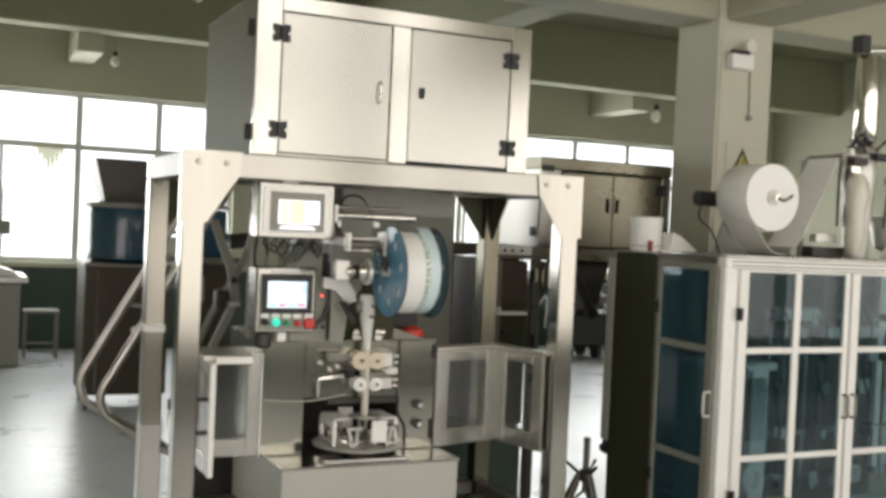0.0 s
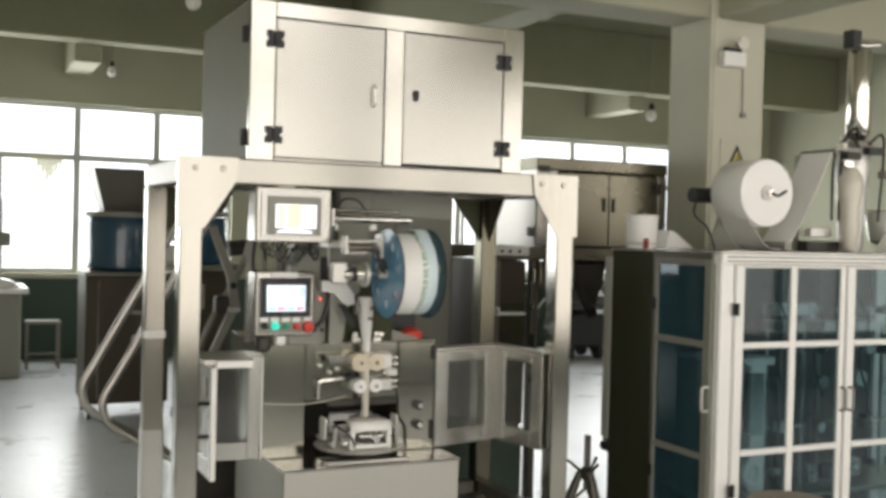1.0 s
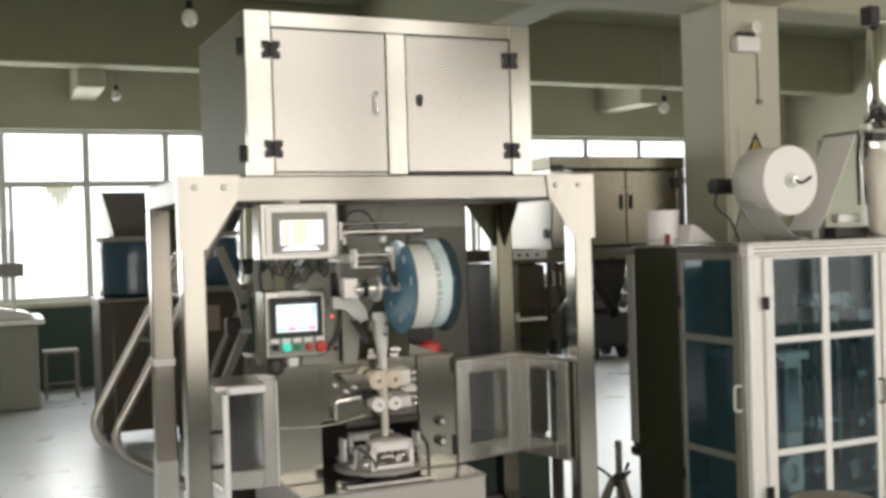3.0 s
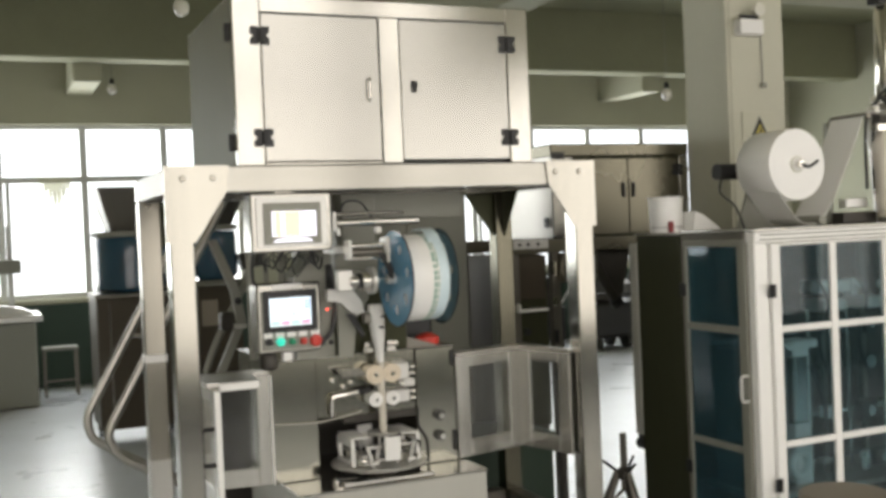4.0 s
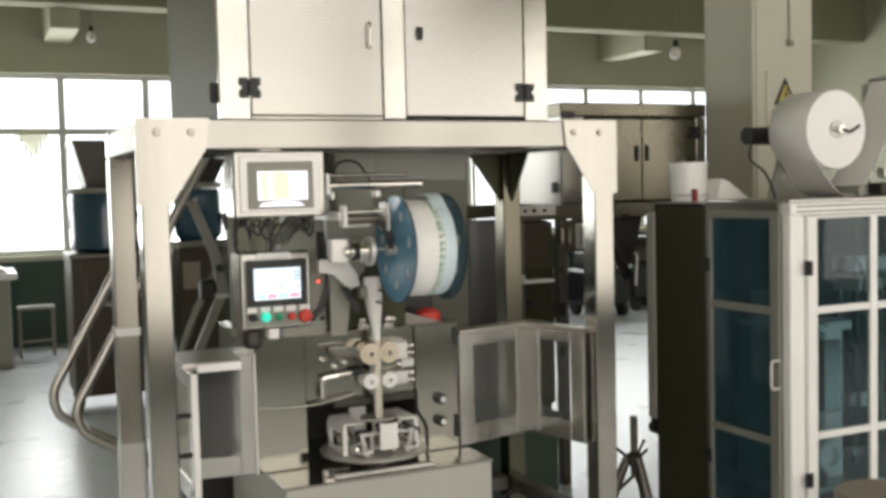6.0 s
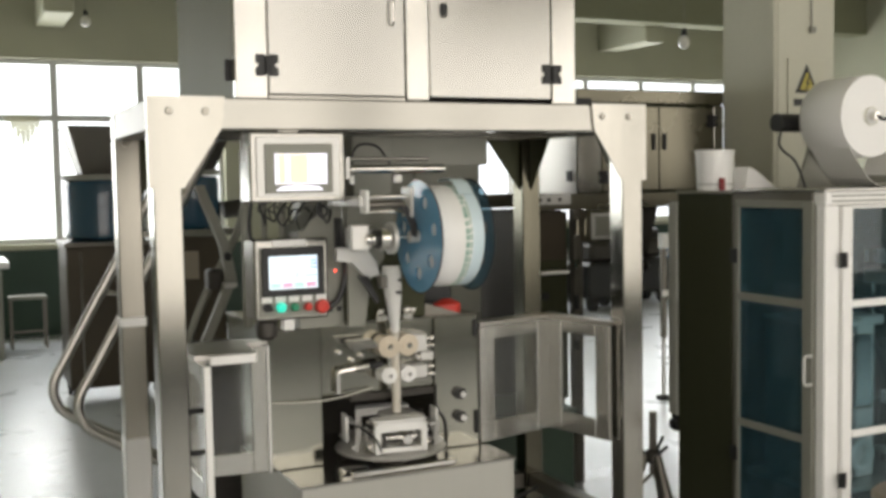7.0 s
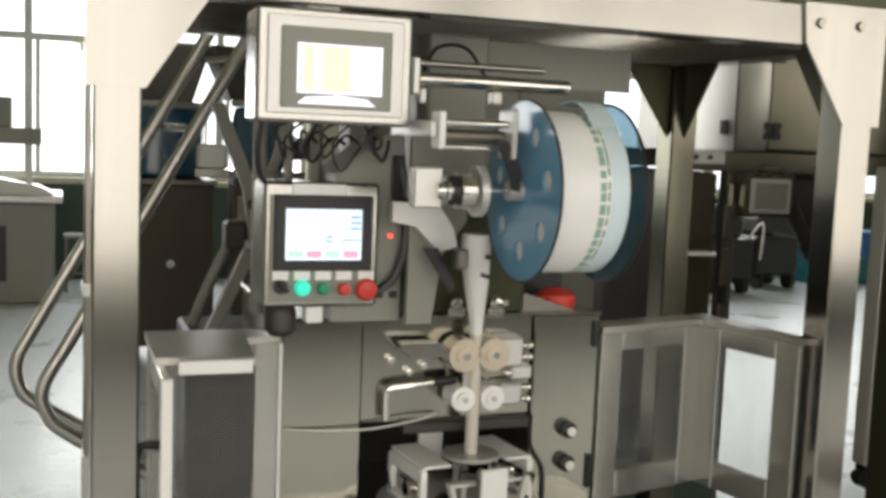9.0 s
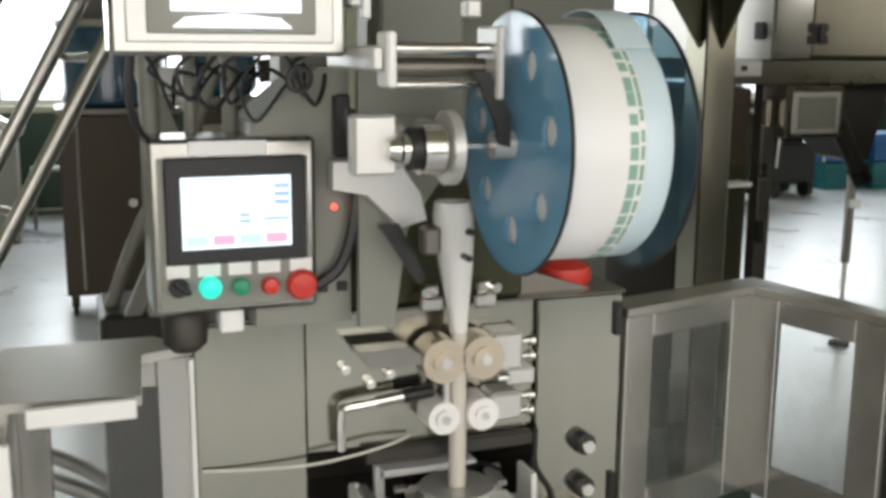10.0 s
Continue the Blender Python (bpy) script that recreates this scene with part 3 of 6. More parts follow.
def sealing_unit():
    y = MY - 0.035
    for z, r in ((0.957, 0.036), (0.862, 0.027)):
        for s in (-1, 1):
            c = cyl(B(), (1.53 + s * 0.034, y - 0.03, z), (1.53 + s * 0.034, y + 0.03, z), r, n=28)
            cyl(c, (1.53 + s * 0.034, y - 0.036, z), (1.53 + s * 0.034, y - 0.03, z), r * 0.55, n=20)
            p = part("seal_roller", c, BRASS if z > 0.9 else WHITEPAINT, pm, "round worn sealing roller", True)
            part("roller_hub", cyl(B(), (1.53 + s * 0.034, y - 0.042, z), (1.53 + s * 0.034, y - 0.036, z), r * 0.25, n=14), CHROME, p, soft=True)
        blk = box(B(), 1.585, 1.642, y - 0.012, MY + 0.012, z - r * 0.9, z + r * 0.95, 0.006)
        part("bearing_block", blk, ALU, pm)
        for dz in (-0.012, 0.014):
            cy = cyl(B(), (1.642, y, z + dz), (1.656, y, z + dz), 0.006, n=12)
            cyl(cy, (1.656, y, z + dz), (1.664, y, z + dz), 0.011, n=12)
            part("set_screw", cy, CHROME, pm, soft=True)
    part("clamp_block", box(B(), 1.618, 1.668, y - 0.004, MY + 0.012, 0.895, 0.925, 0.004), ALU, pm)
    c = cyl(B(), (1.60, y, 0.91), (1.618, y, 0.91), 0.007, n=12)
    part("clamp_pin", c, CHROME, pm, soft=True)
    part("fixed_jaw", box(B(), 1.497, 1.51, y - 0.02, MY + 0.012, 0.88, 0.93, 0.003), CHROME, pm)
    p = tube(B(), [(1.338, MY - 0.012, 0.81), (1.338, MY - 0.014, 0.868), (1.348, MY - 0.016, 0.882), (1.37, MY - 0.018, 0.885), (1.44, MY - 0.02, 0.892)], 0.0085)
    part("air_pipe", p, CHROME, pm, "bent polished pipe", True)
    part("pipe_sleeve", cyl(B(), (1.395, MY - 0.02, 0.888), (1.44, MY - 0.02, 0.892), 0.0095, n=14), CHROME, pm, soft=True)
    part("black_coupling", cyl(B(), (1.441, MY - 0.02, 0.892), (1.49, MY - 0.02, 0.896), 0.011, n=14), BLACK, pm, "black coupling", True)
    for x, z in ((1.392, 0.912), (1.425, 0.925), (1.35, 0.94)):
        k = cyl(B(), (x, MY + 0.012, z), (x, MY - 0.004, z), 0.008, n=12)
        cyl(k, (x, MY - 0.004, z), (x, MY - 0.009, z), 0.005, n=12)
        part("fitting", k, CHROME, pm, soft=True)
    ch = prism(B(), [(1.355, 0.985), (1.44, 0.985), (1.465, 0.962), (1.455, 0.955), (1.375, 0.955)], Matrix.Translation((0, MY - 0.02, 0)) @ XZ, 0.04)
    part("small_chute", ch, STEEL_H, pm)
    # dark strip added for the black gap under the sealing panel
    part("dark_gap_strip", box(B(), 1.38, 1.68, MY - 0.01, MY + 0.012, 0.775, 0.80, 0.003), DARK, pm)
    tub = cyl(B(), (1.527, 3.905, 0.715), (1.527, 3.905, 1.02), 0.0145, n=20)
    part("filling_plate", lathe(B(), [(0.016, 0.728), (0.062, 0.728), (0.065, 0.732), (0.062, 0.737), (0.016, 0.737)], Matrix.Translation((1.527, 3.905, 0)), 32), ALU, pm, "round pale plate at the tube mouth", True)
    part("film_tube", tub, FILMCLEAR, pm, "pale film drawn into a narrow tube", True)
    cone = lathe(B(), [(0.0147, 1.0), (0.016, 1.03), (0.021, 1.07), (0.026, 1.11), (0.030, 1.16), (0.031, 1.20), (0.027, 1.225)], Matrix.Translation((1.527, 3.905, 0)), 24)
    for v in cone.verts:
        if v.co.z > 1.02:
            v.co.y -= (v.co.z - 1.02) * 0.42
            v.co.x -= (v.co.z - 1.02) * 0.22
    f = part("forming_collar", cone, FILMWHITE, pm, "white film folded round a funnel-shaped collar", True)
    for dx, dz in ((0.022, 1.18), (0.02, 1.14)):
        part("screw", cyl(B(), (1.483 + dx, 3.825, dz), (1.483 + dx, 3.798, dz), 0.005, n=10), BLACK, f)
    for s in (-1, 1):
        m = box(B(), 1.527 + s * 0.046 - 0.02, 1.527 + s * 0.046 + 0.02, 3.90, 3.95, MTOP + 0.006, MTOP + 0.03, 0.004)
        box(m, 1.527 + s * 0.044 - 0.013, 1.527 + s * 0.044 + 0.013, 3.905, 3.94, MTOP + 0.03, MTOP + 0.05, 0.004)
        cyl(m, (1.527 + s * 0.06, 3.89, MTOP + 0.04), (1.527 + s * 0.06, 3.905, MTOP + 0.04), 0.008, n=12)
        part("collar_clamp", m, CHROME, pm)


sealing_unit()


def hood(name, mirror, label):
    """A swung-open guard: two framed panels with panes at a right angle under one roof plate."""
    s = -1 if mirror else 1
    if not mirror:
        hx, hy, cx, cy, ex, ey = 1.108, 3.955, 0.852, 3.99, 0.852, 3.66
    else:
        hx, hy, cx, cy, ex, ey = 1.858, 3.95, 2.19, 4.035, 2.262, 3.745
    z0, z1 = 0.582, 0.985
    root = None
    panes = []
    name_of = {0: "stile", 1: "stile", 2: "bottom_rail", 3: "top_rail"}
    for (ax, ay), (bx, by) in (((hx, hy), (cx, cy)), ((cx, cy), (ex, ey))):
        d = Vector((bx - ax, by - ay, 0))
        L = d.length
        m = Matrix.Translation((ax, ay, 0)) @ Matrix.Rotation(math.atan2(d.y, d.x), 4, "Z")
        fr = 0.066 if mirror else 0.05
        for k, (u0, u1, w0, w1) in enumerate(((0, fr, z0, z1), (L - fr, L, z0, z1), (fr, L - fr, z0, z0 + 0.068), (fr, L - fr, z1 - 0.045, z1))):
            g = obox(B(), m @ pose((u0 + u1) / 2, 0, (w0 + w1) / 2), u1 - u0, 0.014, w1 - w0, 0.002)
            if root is None:
                root = part(name, g, GUARD, pm, label)
            else:
                part(name_of[k], g, GUARD, root)
        panes.append((m, fr, L))
    for m, fr, L in panes:
        part("pane", obox(B(), m @ pose(L / 2, 0, (z0 + z1 + 0.023) / 2), L - 2 * fr + 0.01, 0.004, z1 - z0 - 0.105, 0), CLEAR, root, "clear acrylic pane")
    # roof plate, with a turned-down bright edge
    if not mirror:
        o = [(1.115, 3.958), (1.06, 4.03), (0.842, 4.03), (0.842, 3.765), (1.022, 3.742), (1.035, 3.93)]
    else:
        o = [(1.858, 3.94), (2.18, 4.022), (2.252, 3.742), (2.295, 3.75), (2.235, 4.10), (1.86, 4.02)]
    part("roof_plate", prism(B(), o, Matrix.Translation((0, 0, z1 + 0.0005)), 0.014), SATIN, root)
    if not mirror:
        h = tube(B(), [(cx - 0.006, 3.72, 0.85), (cx - 0.04, 3.72, 0.845), (cx - 0.045, 3.72, 0.79), (cx - 0.04, 3.72, 0.735), (cx - 0.006, 3.72, 0.73)], 0.008)
        part("handle", h, BLACK, root, "black bow handle", True)
        part("roof_edge", box(B(), 0.88, 1.015, 3.728, 3.7405, z1 - 0.012, z1 + 0.014, 0.002), WHITEPAINT, root, "bright turned edge")
        part("seal_strip", box(B(), ex - 0.008, ex + 0.012, ey - 0.012, ey - 0.0005, z0, z1, 0.002), WHITEPAINT, root, "bright edge strip")
        part("hinge_strip", box(B(), hx - 0.004, hx + 0.003, hy - 0.022, hy - 0.012, z0, z1, 0.001), WHITEPAINT, root, "bright hinge strip")
    return root


hood("guard_hood", False, "open corner guard with a window and black handle")
hood("guard_hood", True, "open corner guard with two framed windows")


def screen_box(name, x0, x1, z0, z1, yf, depth, label):
    return part(name, box(B(), x0, x1, yf, yf + depth, z0, z1, 0.006), PANEL, pm, label)


def upper_panel():
    yf = 3.70
    h = screen_box("upper_control_panel", 1.003, 1.293, 1.436, 1.640, yf, 0.11, "steel operator box with a lit touch screen")
    fr = box(B(), 1.022, 1.274, yf - 0.006, yf, 1.452, 1.626, 0.004)
    part("front_frame", fr, ALU, h)
    part("bezel", box(B(), 1.046, 1.250, yf - 0.012, yf - 0.0065, 1.463, 1.606, 0.003), GREY, h, "grey screen surround")
    part("screen", box(B(), 1.074, 1.231, yf - 0.0145, yf - 0.0125, 1.489, 1.577, 0), SCREEN_W, h, "lit pale touch screen")
    part("screen_field", box(B(), 1.084, 1.105, yf - 0.0165, yf - 0.015, 1.492, 1.574, 0), SCREEN_Y, h, "yellow field on the screen")
    part("screen_field", box(B(), 1.118, 1.172, yf - 0.0165, yf - 0.015, 1.492, 1.574, 0), SCREEN_Y, h, "yellow field on the screen")
    # strip on the bezel made to glow with the screen's own material
    part("glowing_strip", prism(B(), [(1.075, 1.470), (1.22, 1.470), (1.205, 1.482), (1.15, 1.487), (1.09, 1.482)], Matrix.Translation((0, yf - 0.0125, 0)) @ XZ, 0.002), SCREEN_W, h)
    part("hanger", box(B(), 1.10, 1.16, yf + 0.03, yf + 0.08, 1.6405, 1.645, 0), STEEL, h)


upper_panel()


def lower_panel():
    yf = 3.857
    x0, x1, z0, z1 = 1.051, 1.285, 1.073, 1.322
    h = screen_box("lower_control_panel", x0, x1, z0, z1, yf, 0.12, "steel operator box with screen and push buttons")
    part("face_plate", box(B(), x0 + 0.012, x1 - 0.012, yf - 0.003, yf, z0 + 0.010, z1 - 0.026, 0.002), GREY, h)
    part("brow_strip", box(B(), x0 + 0.055, x1 - 0.07, yf - 0.003, yf, z1 - 0.023, z1 - 0.003, 0.001), WHITEPAINT, h, "bright label strip")
    part("bezel", box(B(), 1.071, 1.268, yf - 0.011, yf - 0.0035, 1.147, 1.297, 0.004), BLACK, h, "black screen surround")
    part("screen", box(B(), 1.093, 1.246, yf - 0.0135, yf - 0.0115, 1.169, 1.270, 0), SCREEN, h, "lit pale blue touch screen")

    def field(a, c, e, f, m):
        part("screen_field", box(B(), a, c, yf - 0.0155, yf - 0.014, e, f, 0), m, h)
    for k in range(3):
        field(1.222, 1.243, 1.252 - k * 0.0115, 1.2585 - k * 0.0115, SCREEN_B)
    for k in range(2):
        field(1.172, 1.188, 1.204 + k * 0.009, 1.209 + k * 0.009, SCREEN_B)
    field(1.206, 1.243, 1.207, 1.211, SCREEN_B)
    for k, m in enumerate((SCREEN_G, SCREEN_R, SCREEN_G, SCREEN_R)):
        field(1.098 + k * 0.037, 1.128 + k * 0.037, 1.174, 1.188, m)
    for k in range(5):
        x = (1.086, 1.129, 1.172, 1.214, 1.260)[k]
        part("button_label", box(B(), x - 0.016, x + 0.016, yf - 0.005, yf - 0.0033, 1.128, 1.146, 0), WHITEPAINT, h, "blank white button label")
        if k == 0:
            s = cyl(B(), (x, yf, 1.115), (x, yf - 0.012, 1.115), 0.014)
            obox(s, pose(x + 0.004, yf - 0.016, 1.117, 0, 45), 0.03, 0.010, 0.010, 0.002)
            part("selector", s, BLACK, h, "black turn selector", True)
            continue
        r, m, nm = ((0.016, GREENLAMP, "lit green push button"), (0.013, GREENP, "green push button"), (0.013, REDP, "red push button"), (0.0225, REDP, "large red mushroom button"))[k - 1]
        part("push_button", lathe(B(), [(r * 0.8, 0), (r, 0.006), (r, 0.014), (r * 0.8, 0.02), (0.0001, 0.022)], Matrix.Translation((x, yf - 0.002, 1.115 - 0.0015 * k)) @ Matrix.Rotation(radians(90), 4, "X"), 24), m, h, nm, True)
    part("bracket", box(B(), 1.145, 1.18, yf + 0.02, yf + 0.06, MTOP + 0.0065, z0, 0.003), WHITEPAINT, h)
    part("side_bracket", box(B(), 1.215, 1.33, yf + 0.045, yf + 0.09, MTOP + 0.0065, MTOP + 0.018, 0.002), WHITEPAINT, h)
    part("side_bracket", box(B(), 1.262, 1.282, yf + 0.06, yf + 0.08, MTOP + 0.018, z0, 0.002), WHITEPAINT, h)
    part("dark_knob", lathe(B(), [(0.02, 0), (0.032, 0.012), (0.034, 0.05), (0.028, 0.06), (0.0001, 0.062)], Matrix.Translation((1.098, yf + 0.05, 1.008)), 20), DARK, h, "dark knob below the panel", True)


lower_panel()


def back_frame():
    """What carries the panels and the reel behind the work area."""
    c = prism(B(), [(1.20, MTOP + 0.0065), (1.345, MTOP + 0.0065), (1.345, 1.42), (1.30, 1.42), (1.20, 1.34)], Matrix.Translation((0, 4.06, 0)) @ XZ, 0.17)
    col_ = part("switch_box", c, GREY, pm, "grey electrical box")
    part("status_led", ball(B(), (1.320, 3.888, 1.214), 0.004, 10), LEDRED, col_, "small red indicator light")
    for x in (1.30, 1.33):
        part("socket", box(B(), x - 0.008, x + 0.008, 3.884, 3.8895, 1.085, 1.10, 0.001), BLACK, col_)
    part("cable_duct", box(B(), 1.318, 1.342, 3.872, 3.8895, 1.29, 1.38, 0.003), BLACK, col_)
    part("back_plate", prism(B(), [(1.346, MTOP + 0.0065), (1.40, MTOP + 0.0065), (1.42, 1.18), (1.47, 1.25), (1.47, 1.38), (1.44, 1.44), (1.346, 1.44)], Matrix.Translation((0, 3.86, 0)) @ XZ, 0.016), GREY, pm, "grey painted back plate")
    part("carrier", box(B(), 1.36, 1.66, 3.952, 3.978, MTOP + 0.0065, 1.30, 0.006), HOUSING, pm)
    part("upright", box(B(), 1.30, 1.40, 4.17, 4.27, MTOP + 0.0065, 1.644, 0.005), GREY, pm, "grey upright post")
    part("upright", box(B(), 1.42, 1.56, 3.98, 4.06, 1.3005, 1.644, 0.005), GREY, pm, "grey upright post")
    part("hood_plate", box(B(), 1.36, 1.96, 4.06, 4.065, 1.545, 1.644, 0.002), GREY, pm, "grey sheet behind the rollers")
    part("bearing_block", box(B(), 1.281, 1.338, 3.63, 3.66, 1.290, 1.366, 0.004), ALU, pm, "pale bearing block")
    part("bearing_arm", box(B(), 1.336, 1.36, 3.6605, 3.843, 1.295, 1.35, 0.004), ALU, pm)
    y, z = 3.62, 1.324
    h = cyl(B(), (1.322, y, z), (1.332, y, z), 0.012, 0.017)
    cyl(h, (1.332, y, z), (1.336, y, z), 0.017)
    cyl(h, (1.338, y, z), (1.348, y, z), 0.020)
    part("spindle_nut", h, CHROME, pm, soft=True)
    part("black_coupling", cyl(B(), (1.349, y, z), (1.361, y, z), 0.027), BLACK, pm, "black coupling ring", True)
    c = cyl(B(), (1.362, y, z), (1.389, y, z), 0.034)
    cyl(c, (1.389, y, z), (1.392, y, z), 0.030)
    part("clutch", c, CHROME, pm, soft=True)
    c = cyl(B(), (1.395, y, z), (1.409, y, z), 0.047, n=32)
    box(c, 1.395, 1.409, y - 0.012, 3.843, z - 0.03, z + 0.03, 0.004)
    part("brake_disc", c, ALU, pm, soft=True)
    part("collar_support", prism(B(), [(1.30, 1.289), (1.395, 1.289), (1.43, 1.24), (1.44, 1.20), (1.40, 1.19), (1.35, 1.24), (1.30, 1.25)], Matrix.Translation((0, 3.842, 0)) @ XZ, 0.03), ALU, pm)
    part("guide_end_plate", box(B(), 1.315, 1.327, 3.595, 3.645, 1.400, 1.467, 0.003), WHITEPAINT, pm, "pale end plate")
    part("film_guide", cyl(B(), (1.327, 3.605, 1.447), (1.452, 3.605, 1.447), 0.007, n=16), CHROME, pm, soft=True)
    part("film_guide", cyl(B(), (1.327, 3.63, 1.424), (1.452, 3.63, 1.424), 0.012, n=16), DARKSTEEL, pm, soft=True)
    part("film_guide", cyl(B(), (1.327, 3.625, 1.403), (1.47, 3.625, 1.403), 0.005, n=16), CHROME, pm, soft=True)
    part("guide_arm", box(B(), 1.30, 1.3145, 3.61, 3.843, 1.42, 1.45, 0.003), ALU, pm)
    part("upper_roller", cyl(B(), (1.322, 3.75, 1.530), (1.640, 3.75, 1.530), 0.0135, n=18), CHROME, pm, "bright guide roller", True)
    part("upper_roller", cyl(B(), (1.322, 3.78, 1.562), (1.60, 3.78, 1.562), 0.007, n=18), STEEL_H, pm, soft=True)
    part("roller_bracket", box(B(), 1.306, 1.3215, 3.735, 3.98, 1.50, 1.57, 0.003), ALU, pm)
    part("bracket_foot", box(B(), 1.325, 1.337, 3.742, 3.758, 1.485, 1.512, 0.002), WHITEPAINT, pm)
    part("sensor", box(B(), 1.47, 1.492, 3.735, 3.76, 1.488, 1.513, 0.003), ALU, pm)
    part("sensor_cable", tube(B(), [(1.48, 3.76, 1.513), (1.46, 3.85, 1.60), (1.43, 3.95, 1.61), (1.41, 3.98, 1.56)], 0.004, 6), CABLE, pm, "thin black cable", True)
    part("reel_arm", box(B(), 1.452, 1.463, 3.585, 3.655, 1.385, 1.475, 0.003), ALU, pm)
    part("dancer_arm", prism(B(), [(1.425, 1.42), (1.447, 1.418), (1.475, 1.365), (1.475, 1.325), (1.458, 1.33), (1.455, 1.355)], Matrix.Translation((0, 3.60, 0)) @ XZ, 0.008), BLACK, pm, "black dancer arm")
    part("swing_block", box(B(), 1.405, 1.43, 3.72, 3.75, 1.165, 1.205, 0.004), DARKSTEEL, pm)
    part("swing_arm", prism(B(), [(1.36, 1.20), (1.39, 1.20), (1.43, 1.12), (1.42, 1.11)], Matrix.Translation((0, 3.80, 0)) @ XZ, 0.012), BLACK, pm, "black swing arm")
    r = lathe(B(), [(0.045, 0), (0.05, 0.01), (0.047, 0.03), (0.02, 0.045), (0.0001, 0.047)], Matrix.Translation((1.775, 4.03, MTOP + 0.0065)), 24)
    part("stop_button", r, REDP, pm, "large red emergency button", True)
    part("top_duct", prism(B(), [(1.60, MTOP + 0.0065), (1.80, MTOP + 0.0065), (1.68, MTOP + 0.045), (1.60, MTOP + 0.05)], Matrix.Translation((0, 4.0, 0)) @ XZ, 0.03), DARKSTEEL, pm)
    part("black_motor", box(B(), 1.60, 1.84, 4.12, 4.42, MTOP + 0.0065, 1.30, 0.01), BLACK, pm, "black motor housing")
    random.seed(5)
    for k in range(8):
        x = 1.05 + k * 0.03
        z = 1.355 + random.uniform(0, 0.04)
        c = tube(B(), [(x, 3.79, 1.438), (x + random.uniform(-0.025, 0.03), 3.82, z + random.uniform(0.01, 0.04)), (x + random.uniform(-0.01, 0.04), 3.85, z - 0.015), (x + 0.05, 3.9, z + 0.03), (min(x + 0.1, 1.28), 3.98, 1.40)], random.uniform(0.002, 0.0036), 6)
        part("cable", c, CABLE, pm, "black looped cable", True)
    part("cable_ring", tube(B(), [(1.252 + 0.016 * math.cos(6.2832 * k / 16), 3.80, 1.405 + 0.016 * math.sin(6.2832 * k / 16)) for k in range(17)], 0.004, 6, False), CABLE, pm, "black cable ring", True)
    for x, w in ((1.07, 0.03), (1.13, 0.02), (1.19, 0.025)):
        part("conduit", cyl(B(), (x, 4.02, MTOP + 0.0065), (x, 4.02, 1.60), w * 0.5, n=12), GREY, pm, soft=True)
    c = tube(B(), [(1.035, 3.80, 1.46), (1.03, 3.82, 1.38), (1.05, 3.88, 1.325), (1.10, 3.97, 1.30)], 0.006, 6)
    part("cable", c, CABLE, pm, "black looped cable", True)
    c = tube(B(), [(1.335, 3.88, 1.36), (1.348, 3.87, 1.28), (1.345, 3.865, 1.2), (1.325, 3.87, 1.13), (1.29, 3.875, 1.10)], 0.009, 6)
    part("cable", c, CABLE, pm, "black looped cable", True)


back_frame()

# ---- turntable in the work area, turning in steps ----
TX, TY, TZ = 1.515, 3.935, 0.612
tt = lathe(B(), [(0.0001, 0.02), (0.03, 0.02), (0.03, 0.012), (0.180, 0.012), (0.184, 0.008), (0.180, 0.0), (0.03, -0.004), (0.03, -0.03), (0.0001, -0.03)], Matrix.Translation((TX, TY, TZ)), 40)
turntable = part("turntable", tt, ALU, pm, "round polished turntable with bag grippers", True, at=(TX, TY, TZ))


SACHETS = {}


def gripper(k):
    q = Matrix.Translation((TX, TY, TZ)) @ Matrix.Rotation(radians(90 * k), 4, "Z") @ Matrix.Diagonal((1.32, 1.32, 1.12, 1))
    g = B()
    if k % 2 == 0:
        for s in (-1, 1):
            obox(g, q @ pose(s * 0.058, -0.098, 0.055), 0.014, 0.012, 0.085, 0.002)
        obox(g, q @ pose(0, -0.098, 0.088), 0.118, 0.012, 0.026, 0.002)
        obox(g, q @ pose(0, -0.098, 0.022), 0.118, 0.012, 0.014, 0.002)
        obox(g, q @ pose(0.0, -0.075, 0.105), 0.13, 0.05, 0.006, 0.002)
        part("gripper_frame", g, WHITEPAINT, turntable, "pale square gripper frame")
        d = B()
        cyl(d, q @ Vector((-0.035, -0.09, 0.055)), q @ Vector((0.04, -0.09, 0.055)), 0.008, n=12)
        cyl(d, q @ Vector((0.015, -0.108, 0.05)), q @ Vector((0.015, -0.08, 0.05)), 0.016, n=16)
        part("gripper_spring", d, CHROME, turntable, soft=True)
    else:
        for s in (-1, 1):
            g = B()
            obox(g, q @ pose(s * 0.062, -0.10, 0.05, 0, s * 12), 0.010, 0.012, 0.075, 0.002)
            obox(g, q @ pose(s * 0.045, -0.09, 0.078), 0.05, 0.014, 0.010, 0.002)
            cyl(g, q @ Vector((s * 0.07, -0.11, 0.03)), q @ Vector((s * 0.045, -0.11, 0.03)), 0.008, n=12)
            cyl(g, q @ Vector((s * 0.03, -0.07, 0.012)), q @ Vector((s * 0.03, -0.07, 0.075)), 0.007, n=12)
            part("gripper_arm", g, ALU, turntable)
        d = obox(B(), q @ pose(0.0, -0.116, 0.072), 0.048, 0.008, 0.078, 0.003)
        SACHETS[k] = part("sachet", d, FILMWHITE, turntable, "small white filled sachet")
        d = tube(B(), [q @ Vector(p) for p in ((0.05, -0.1, 0.085), (0.09, -0.085, 0.08), (0.105, -0.06, 0.05), (0.10, -0.05, 0.014))], 0.004)
        part("gripper_hose", d, BLACK, turntable, soft=True)


